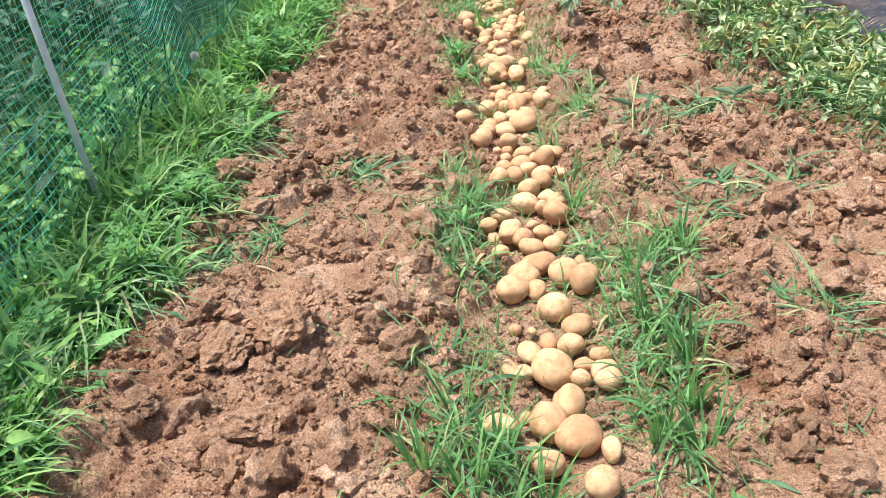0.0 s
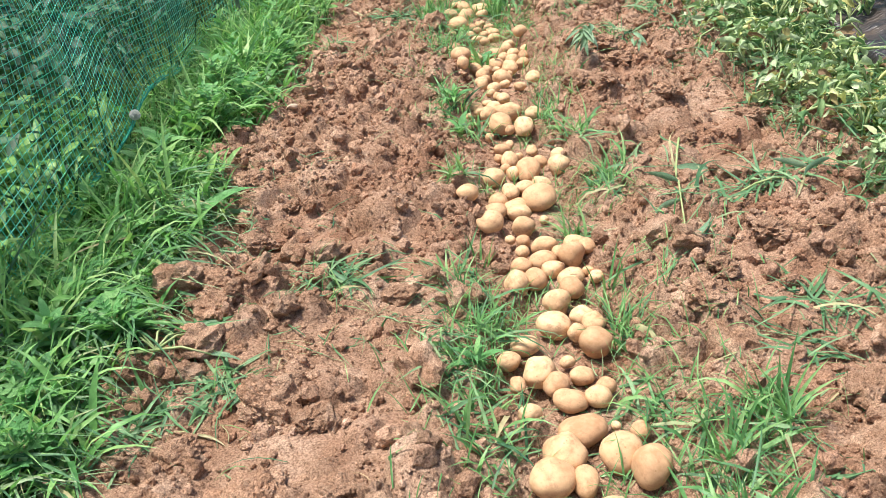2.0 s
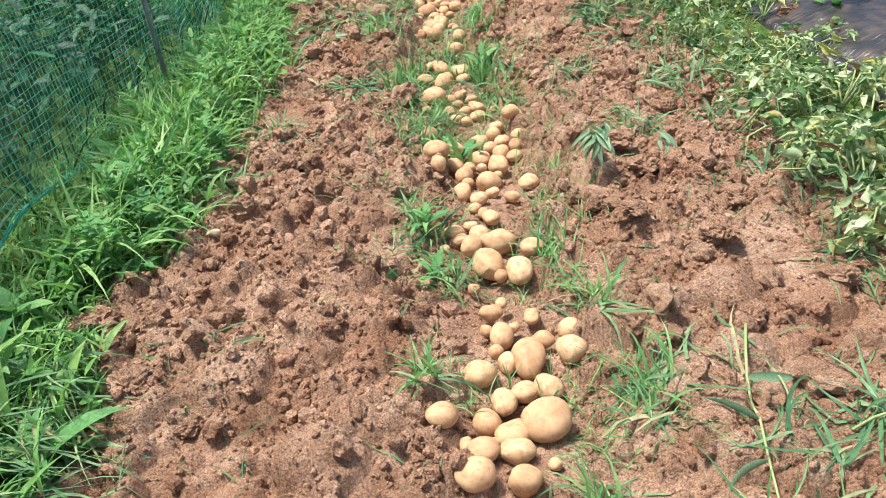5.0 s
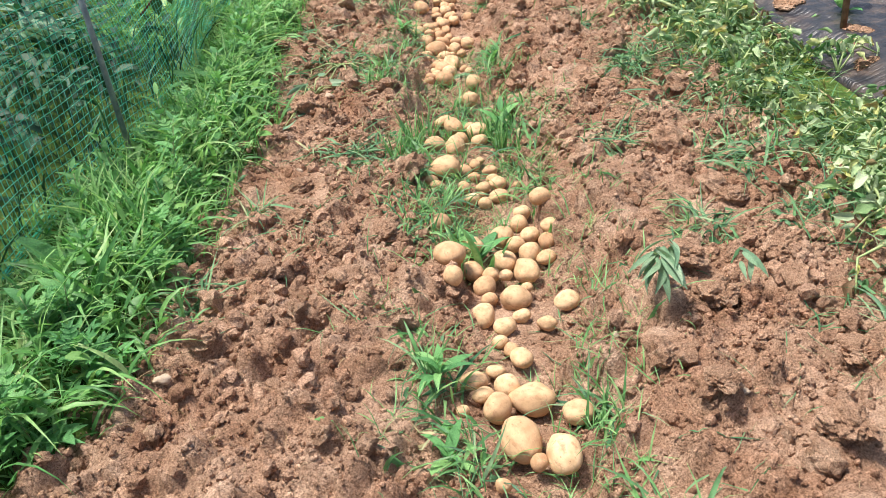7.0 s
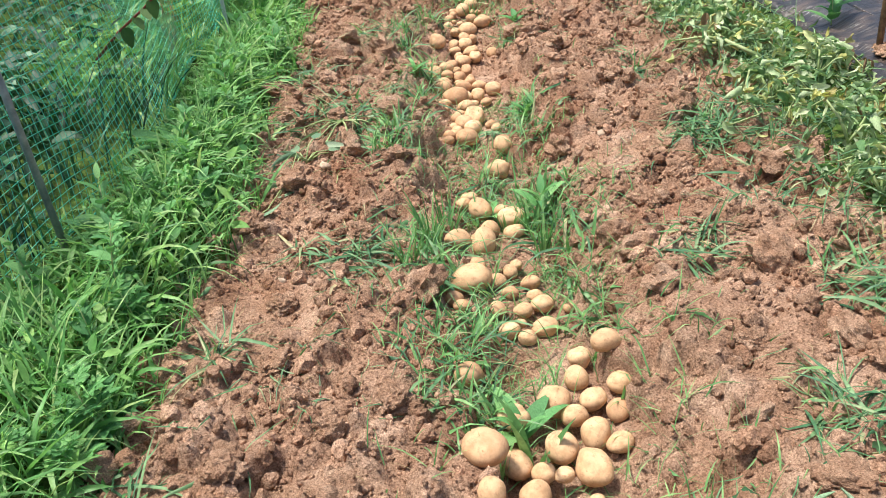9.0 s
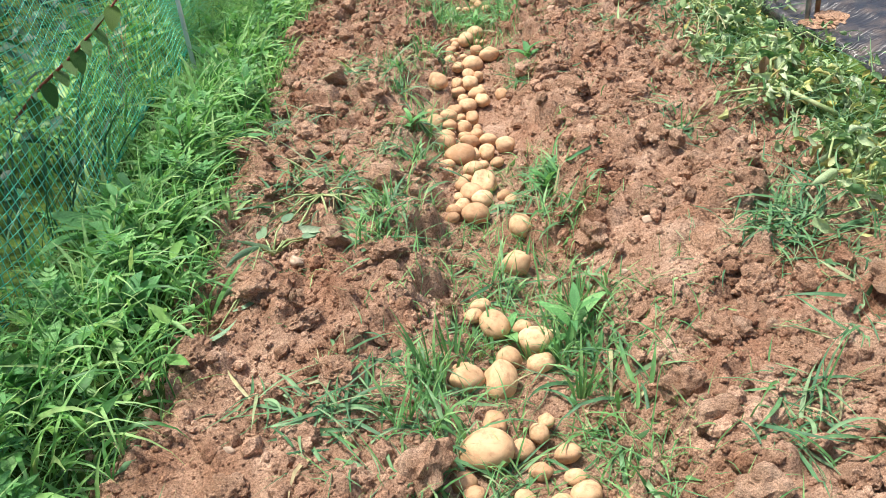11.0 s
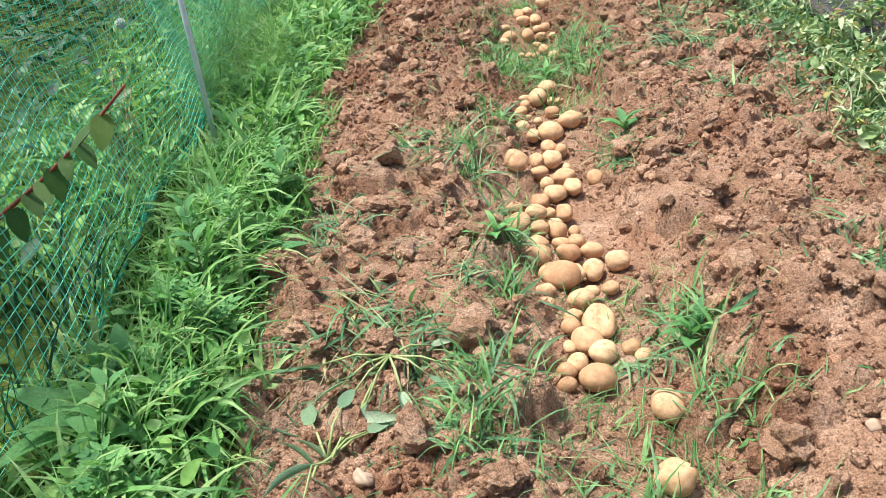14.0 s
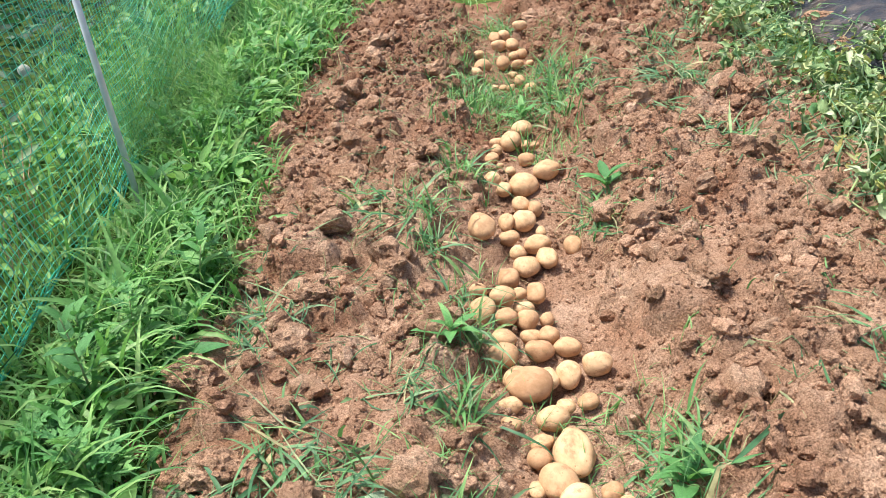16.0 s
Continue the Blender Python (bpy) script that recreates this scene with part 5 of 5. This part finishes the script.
def vine(x, y, turn, reach, leaves, lift):
    r = random.Random(int(x * 613) + int(y * 419))
    e = tagged(empty("potato_vine", x, y), "pulled potato vine with pale wilting leaves heaped on the ground", "potato vine", "pulled potato vines")
    z0 = float(height(x, y))
    for s in range(4):
        a = radians(turn + (s - 1.5) * 34 + r.uniform(-14, 14))
        ln = reach * r.uniform(0.7, 1.15)
        pts = []
        for q in (0, 0.25, 0.5, 0.75, 1.0):
            b = a + 0.5 * q * r.uniform(-1, 1)
            px, py = ln * q * math.cos(b), ln * q * math.sin(b)
            pts.append((px, py, max(0.0, float(height(x + px, y + py)) - z0) + 0.015 + lift * math.sin(math.pi * min(1, q * 0.9 + 0.1)) * r.uniform(0.7, 1.1)))
        child("stem", tube_mesh(pts, [0.005, 0.0048, 0.0044, 0.004, 0.0025], STEM, 6), e)
        for i in range(leaves // 4):
            q = r.uniform(0.15, 1.0) * 4
            k = min(3, int(q))
            fr = q - k
            p = [pts[k][c] * (1 - fr) + pts[k + 1][c] * fr for c in range(3)]
            sc = r.uniform(0.030, 0.082)
            at = pose(p[0] + r.uniform(-0.03, 0.03), p[1] + r.uniform(-0.03, 0.03), p[2] + r.uniform(-0.01, 0.05), r.uniform(-110, 110), r.uniform(-30, 75), math.degrees(a) + r.choice((-1, 1)) * r.uniform(20, 150)) @ Matrix.Scale(sc, 4)
            child("leaf", VINE_LEAVES[r.randrange(10)], e, "", at)


rv = random.Random(11)
for i in range(40):
    yy = 2.95 + i * 0.184
    xx = float(right_x(yy)) + rv.uniform(0.08, 0.42 if yy < 4.6 else 0.66)
    vine(xx, yy, rv.choice((82, 262)) + rv.uniform(-50, 50), rv.uniform(0.20, 0.30), 56, rv.uniform(0.06, 0.15))
for x, y, turn, lift in ((1.74, 2.95, 120, 0.10), (1.88, 3.10, 20, 0.12), (1.74, 3.55, 80, 0.10), (1.78, 3.80, 250, 0.12), (1.80, 4.20, 150, 0.12), (2.08, 4.62, 20, 0.17), (2.28, 4.52, 160, 0.19), (2.48, 4.62, 200, 0.17), (2.00, 4.82, 60, 0.14), (2.32, 4.78, 330, 0.19), (2.18, 4.40, 250, 0.16), (2.42, 4.42, 90, 0.14), (1.92, 4.55, 120, 0.13), (2.05, 3.55, 60, 0.15), (2.15, 3.35, 200, 0.15), (2.30, 6.75, 30, 0.14), (2.38, 7.35, 200, 0.14)):
    vine(x, y, turn, 0.26, 60, lift)
n = 2600
y = uni(2.6, 11.5, n)
x = right_x(y) + rng.random(n) * np.where(y < 6, 0.5, 0.66)
pz = height(x, y) + uni(0.0, 0.09, n)
stuff("vine_litter", [ribbons(x, y, pz, uni(0, TAU, n), uni(0.03, 0.07, n), uni(0.009, 0.028, n), uni(-0.5, 0.9, n), uni(-1.5, 2.2, n), uni(-0.9, 0.9, n), uni(-1.3, 1.3, n), 4, "oval", 0.8)], WILT_LOOSE, "loose wilted potato leaves under the pulled vines", "leaf litter")
n = 700
y = uni(2.7, 11.3, n)
x = right_x(y) + 0.03 + rng.random(n) * np.where(y < 6, 0.45, 0.62)
stuff("vine_stems", [ribbons(x, y, height(x, y) + uni(0.02, 0.12, n), uni(0, TAU, n), uni(0.10, 0.30, n), uni(0.004, 0.008, n), uni(-0.2, 0.6, n), uni(0.0, 1.2, n), uni(-0.8, 0.8, n), uni(-0.8, 0.8, n), 6, "grass", 0.6)], LIMP, "thin bent stems tangled in the pulled vines", "stems")


def bare_stem(x, y, turn, label):
    """A thick forked pale stalk on top of the heap."""
    e = tagged(empty("vine_stalk", x, y, float(height(x, y)) + 0.07, turn), label, "potato vine")
    child("stem", tube_mesh([(0, 0, 0), (0.12, 0.02, 0.04), (0.25, -0.01, 0.05), (0.36, 0.0, 0.03)], [0.010, 0.009, 0.008, 0.006], STEM, 8), e)
    child("fork", tube_mesh([(0.20, 0.0, 0.05), (0.26, 0.10, 0.07), (0.34, 0.17, 0.06)], [0.007, 0.006, 0.003], STEM, 7), e)
    child("fork", tube_mesh([(0.16, 0.01, 0.045), (0.16, -0.12, 0.06), (0.20, -0.22, 0.03)], [0.007, 0.005, 0.003], STEM, 7), e)
    for i, (a, b, c) in enumerate(((0.36, 0, 0.03), (0.34, 0.17, 0.06), (0.2, -0.22, 0.03), (0.27, 0.1, 0.07))):
        child("leaf", VINE_LEAVES[i], e, "", pose(a, b, c, 20, 10, i * 70) @ Matrix.Scale(0.08, 4))


bare_stem(2.19, 7.05, 120, "thick forked pale green potato stalk on the vine heap")
bare_stem(2.20, 7.30, 80, "thick forked pale green potato stalk on the vine heap")
bare_stem(1.98, 3.75, 60, "thick forked pale green potato stalk on the vine heap")


# ---- black mulch film with stakes ----
fy2 = np.arange(2.4, 13.0, 0.03)
fv = np.arange(0.0, 1.25, 0.025)
FX = film_x(fy2)[:, None] + fv[None, :] + 0.07 * (vnoise(fy2 * 3, fy2 * 0, 61) - 0.5)[:, None] * (fv < 0.3)[None, :]
FY = np.broadcast_to(fy2[:, None], FX.shape)
lane = 1 - np.abs(2 * vnoise(FX * 9 + FY * 1.2, FY * 1.6, 62) - 1)
FZ = base(FX, FY) + 0.03 + 0.020 * lane ** 3 + 0.012 * vnoise(FX * 22, FY * 3, 63) + 0.02 * (vnoise(FX * 3, FY * 3, 64) - 0.3)
FZ[:, 0] -= 0.05
FZ[:, -1] -= 0.05
b2, a2 = FX.shape
g2 = (np.arange(b2 - 1)[:, None] * a2 + np.arange(a2 - 1)[None, :]).ravel()
film_ob = new("mulch_film", np_mesh("mulch_film", np.stack([FX, FY, FZ], 2).reshape(-1, 3), np.stack([g2, g2 + 1, g2 + a2 + 1, g2 + a2], 1), FILM))
film_ob.modifiers.new("thickness", "SOLIDIFY").thickness = 0.002
tagged(film_ob, "wrinkled black plastic mulch film over the next bed", "mulch film")


def film_z(x, y):
    return float(base(np.array(x), np.array(y))) + 0.045


def heap(x, y, r):
    ob = new("soil_patch", CLODS[int(x * 100 + y * 10) % 8])
    ob.matrix_basis = pose(x, y, film_z(x, y) - 0.012, 0, 0, x * 777 % 360) @ Matrix.Diagonal((r * 0.6, r * 0.45, 0.03, 1))
    tagged(ob, "flat patch of red soil lying on the mulch film", "soil", "soil patches on the film")


def stake(x, y, tall, wide, mat, label, lean=0.0):
    pts = [(0, 0, -0.05), (lean * 0.33, 0, tall * 0.33), (lean * 0.66, 0.01, tall * 0.66), (lean, 0, tall)]
    ob = new("stake", tube_mesh(pts, [wide, wide * 1.03, wide * 0.97, wide], mat, 9))
    ob.matrix_basis = pose(x, y, film_z(x, y))
    tagged(ob, label, "stake", "stakes in the mulched bed")


for x, y, w, m, lab in ((2.54, 5.03, 0.014, OLDTUBE, "dark metal stake standing in the mulched bed"), (2.60, 5.06, 0.012, WOOD, "brown wooden stake standing in the mulched bed"), (2.66, 6.28, 0.015, WOOD, "brown wooden stake standing in the mulched bed"), (2.75, 6.0, 0.013, WOOD, "brown wooden stake standing in the mulched bed"), (2.66, 6.90, 0.014, WOOD, "brown wooden stake standing in the mulched bed"), (2.70, 8.20, 0.013, OLDTUBE, "dark metal stake standing in the mulched bed"), (2.76, 8.22, 0.012, WOOD, "brown wooden stake standing in the mulched bed"), (2.44, 4.18, 0.014, WOOD, "brown wooden stake standing in the mulched bed"), (3.05, 10.2, 0.014, WOOD, "brown wooden stake standing in the mulched bed")):
    stake(x, y, 0.9, w, m, lab)
    heap(x + 0.04, y - 0.06, 0.13)
heap(2.62, 6.12, 0.12), heap(2.80, 8.10, 0.2), heap(2.55, 5.9, 0.1), heap(2.95, 9.9, 0.16), heap(2.85, 9.5, 0.12)

for x, y in ((2.72, 5.75), (2.82, 6.55), (2.70, 7.35), (2.95, 8.9), (2.62, 4.55), (3.1, 10.6)):
    weed(x, y, 0.42, 22, 0.13, [1, 2], "young pepper plant growing through the mulch film", "pepper plants")

# ---- net fence ----
NET_TOP = 1.25


def net_point(y, h):
    """Place on the net at y along the fence and h up it; it sags and leans in a little."""
    sag = 0.03 * math.sin(y * 2.3) + 0.02 * math.sin(y * 5.1 + h * 3)
    x = float(net_x(y)) - 0.10 * h + sag * math.sin(math.pi * min(1.0, h / NET_TOP)) - 0.01
    foot = float(np.interp(y, [4.4, 6.0], [0.12, 0.06])) + 0.03 * math.sin(y * 1.7) + 0.02 * math.sin(y * 4.3)
    return x, y + 0.05 * math.sin(h * 4 + y), foot + h * (NET_TOP - foot) / NET_TOP + 0.012 * math.sin(y * 7 + h * 5)


def strands():
    """Fine three-sided threads, along and up the net."""
    lines = []
    ys = np.arange(1.2, 13.0, 0.10)
    for h in np.arange(0.0, NET_TOP, 0.035):
        lines.append(([net_point(yy, h) for yy in ys], 0.0017))
    hs = np.linspace(0, NET_TOP, 15)
    for yy in np.arange(1.2, 13.0, 0.035):
        lines.append(([net_point(yy, h) for h in hs], 0.0012))
    vs, fs, o = [], [], 0
    for pts, r in lines:
        p = np.array(pts)
        k = len(p)
        offs = np.array([[r, 0, r], [-r, r, 0], [-r * 0.3, -r, -r]])
        vs.append((p[:, None, :] + offs[None]).reshape(-1, 3))
        i = np.arange(k - 1)[:, None] * 3
        for c in range(3):
            d = (c + 1) % 3
            fs.append(np.concatenate([i + c, i + d, i + 3 + d, i + 3 + c], 1) + o)
        o += k * 3
    return np.concatenate(vs), np.concatenate(fs)


net = tagged(empty("garden_net", 0, 0, 0.0), "green nylon garden net hung along the fence posts", "net")
v, f = strands()
child("netting", np_mesh("netting", v, f, NET), net)
for k in range(4):
    ys = np.arange(1.2, 13.0, 0.06)
    pts = []
    for yy in ys:
        p = net_point(yy, 0.0)
        pts.append((p[0] + 0.012 * math.sin(yy * 9 + k * 1.7), p[1], p[2] + 0.010 * math.cos(yy * 7 + k * 2.1)))
    child("hem", tube_mesh(pts, [0.0026] * len(pts), ROPE, 5), net, "gathered green hem of the net")


def post(x, y, tall, r, lean, mat, label):
    e = tagged(empty("fence_post", x, y, 0.0), label, "fence post", "posts of the net fence")
    child("tube", tube_mesh([(0, 0, -0.1), (lean * 0.4, 0, tall * 0.4), (lean, 0, tall)], [r, r, r], mat, 14), e)
    child("cap", tube_mesh([(lean, 0, tall), (lean, 0, tall + 0.012)], [r * 1.15, r * 1.1], mat, 14), e)


post(-1.065, 2.78, 1.35, 0.0125, -0.03, STEEL, "straight galvanised steel tube post holding the net")
post(-0.675, 6.19, 1.30, 0.0125, -0.02, OLDTUBE, "weathered dark grey tube post holding the net")
post(-0.355, 8.80, 1.30, 0.012, 0.0, STEEL, "straight grey steel tube post holding the net")


# ---- twig, seed heads, big leaves, stones ----
twig = tagged(empty("branch", -0.735, 7.35, 0.40), "red-barked twig with hanging oval leaves reaching through the net", "branch")
TD = Vector((0.7306, -0.3819, 0.566))
child("bark", tube_mesh([TD * s + Vector((0, 0, 0.01 * math.sin(s * 9))) for s in (0, 0.2, 0.4, 0.6, 0.8)], [0.0065, 0.006, 0.005, 0.0042, 0.003], RED, 8), twig)
TWIG_LEAVES = [leaf_mesh("leaf", "oval", TWIGLEAF, 0.64, -0.1, 0.3, 0.12), leaf_mesh("leaf", "oval", TWIGLEAF, 0.58, 0.1, 0.5, 0.15)]
rt = random.Random(3)
for i, s in enumerate((0.70, 0.66, 0.58, 0.52, 0.46, 0.40, 0.33, 0.25, 0.15)):
    p = TD * s
    child("leaf", TWIG_LEAVES[i % 2], twig, "", pose(p.x, p.y, p.z, rt.uniform(-30, 30), rt.uniform(25, 70), rt.uniform(-140, -40)) @ Matrix.Scale(rt.uniform(0.062, 0.092), 4))


def dandelion(x, y, z, r):
    e = tagged(empty("dandelion", x, y), "dandelion with a round white seed head on a thin stalk", "flower", "dandelion seed heads")
    g = float(height(x, y))
    child("stalk", tube_mesh([(0.02, 0, 0), (0.01, 0.005, (z - g) * 0.5), (0, 0, z - g)], [0.002, 0.002, 0.0015], STEM, 6), e)
    n = 260
    k = np.arange(n) + 0.5
    ph, th = np.arccos(1 - 2 * k / n), math.pi * (1 + 5 ** 0.5) * k
    d = np.stack([np.cos(th) * np.sin(ph), np.sin(th) * np.sin(ph), np.cos(ph)], 1)
    vs, fs = [], []
    for i in range(n):
        q = Vector(d[i]).to_track_quat("Z", "Y")
        o = len(vs)
        for c in range(3):
            a = TAU * c / 3
            vs.append(Vector(d[i]) * r * 0.25 + q @ Vector((0.0004 * math.cos(a), 0.0004 * math.sin(a), 0)))
        for c in range(3):
            a = TAU * c / 3 + 0.5
            vs.append(Vector(d[i]) * r + q @ Vector((r * 0.16 * math.cos(a), r * 0.16 * math.sin(a), 0)))
        fs += [(o, o + 1, o + 4, o + 3), (o + 1, o + 2, o + 5, o + 4), (o + 2, o, o + 3, o + 5)]
    ob = child("seed_head", np_mesh("seed_head", [tuple(p) for p in vs], fs, FLUFF), e, "fluffy white seed head", pose(0, 0, z - g))
    child("down", ball(78, 3, 0.05, FLUFF, 2.0, True, 0.03), e, "", pose(0, 0, z - g) @ Matrix.Scale(r * 0.86, 4))
    child("receptacle", ball(77, 2, 0.1, STEM), e, "", pose(0, 0, z - g) @ Matrix.Scale(r * 0.28, 4))


dandelion(-0.874, 3.98, 0.270, 0.021)
dandelion(-0.64, 8.92, 0.60, 0.022)

rd = random.Random(9)
for cx, cy, cz in ((-0.60, 8.45, 0.30), (-0.58, 8.15, 0.25)):
    e = tagged(empty("dried_vine", cx, cy, cz), "tangle of dried brown vine caught on the net", "dried vine", "dried vines on the net")
    for i in range(5):
        pts = [(0.02 * rd.uniform(-1, 1), 0.05 * rd.uniform(-1, 1) + 0.03 * i, -0.12 + q * 0.09 + rd.uniform(-0.02, 0.02)) for q in range(5)]
        child("tendril", tube_mesh(pts, [0.0025, 0.0022, 0.002, 0.0018, 0.001], DRY, 5), e)

BIG = [leaf_mesh("leaf", "oval", PALE, 0.6, 0.7, 1.1, 0.2, 0.0, 10), leaf_mesh("leaf", "oval", PALE, 0.5, 0.5, 1.3, 0.25, 0.2, 10)]
for x, y in ((-1.30, 7.55), (-1.60, 8.3)):
    e = tagged(empty("leafy_vegetable", x, y), "large pale-leaved vegetable growing behind the net", "vegetable", "vegetables behind the net")
    for i in range(6):
        child("leaf", BIG[i % 2], e, "", pose(0, 0, 0.22, 0, -15, i * 61 + x * 90) @ Matrix.Scale(0.34, 4))
    child("stem", tube_mesh([(0, 0, -0.02), (0, 0, 0.24)], [0.018, 0.014], STEM, 8), e)

# feathery bush past the last post
n = 5200
a, rr = uni(0, TAU, n), 0.40 * np.sqrt(rng.random(n))
x, y = -0.36 + rr * np.cos(a) * 0.8, 9.75 + rr * np.sin(a) * 1.5
pz = 0.06 + 0.48 * rng.random(n) * (1 - 0.6 * rr / 0.40)
bush = tagged(new("feathery_bush", np_mesh("feathery_bush", *ribbons(x, y, pz, uni(0, TAU, n), uni(0.04, 0.09, n), uni(0.0015, 0.003, n), uni(0.0, 1.3, n), uni(0.0, 0.8, n), uni(-0.3, 0.3, n), uni(-1, 1, n), 3, "grass", 0), WEEDS)), "feathery fine-leaved green bush behind the net", "bush")

STONES = [ball(90 + i, 3, 0.5, STONE, 1.2, True, 0.08) for i in range(3)]
for i, (x, y, w) in enumerate(((-0.32, 4.56, 0.045), (0.32, 4.75, 0.02), (1.10, 4.05, 0.03), (1.59, 7.67, 0.03), (1.32, 6.62, 0.035), (0.39, 8.68, 0.025), (0.20, 6.72, 0.06), (1.18, 6.42, 0.03), (0.92, 4.42, 0.025), (0.05, 5.92, 0.03))):
    ob = new("stone", STONES[i % 3])
    ob.matrix_basis = pose(x, y, float(height(x, y)) + 0.004, 10 * i, 5 * i, 77 * i) @ Matrix.Diagonal((w / 2, w / 2.6, w / 3.2, 1))
    tagged(ob, "small pale stone lying on the clay soil", "stone", "stones on the soil")
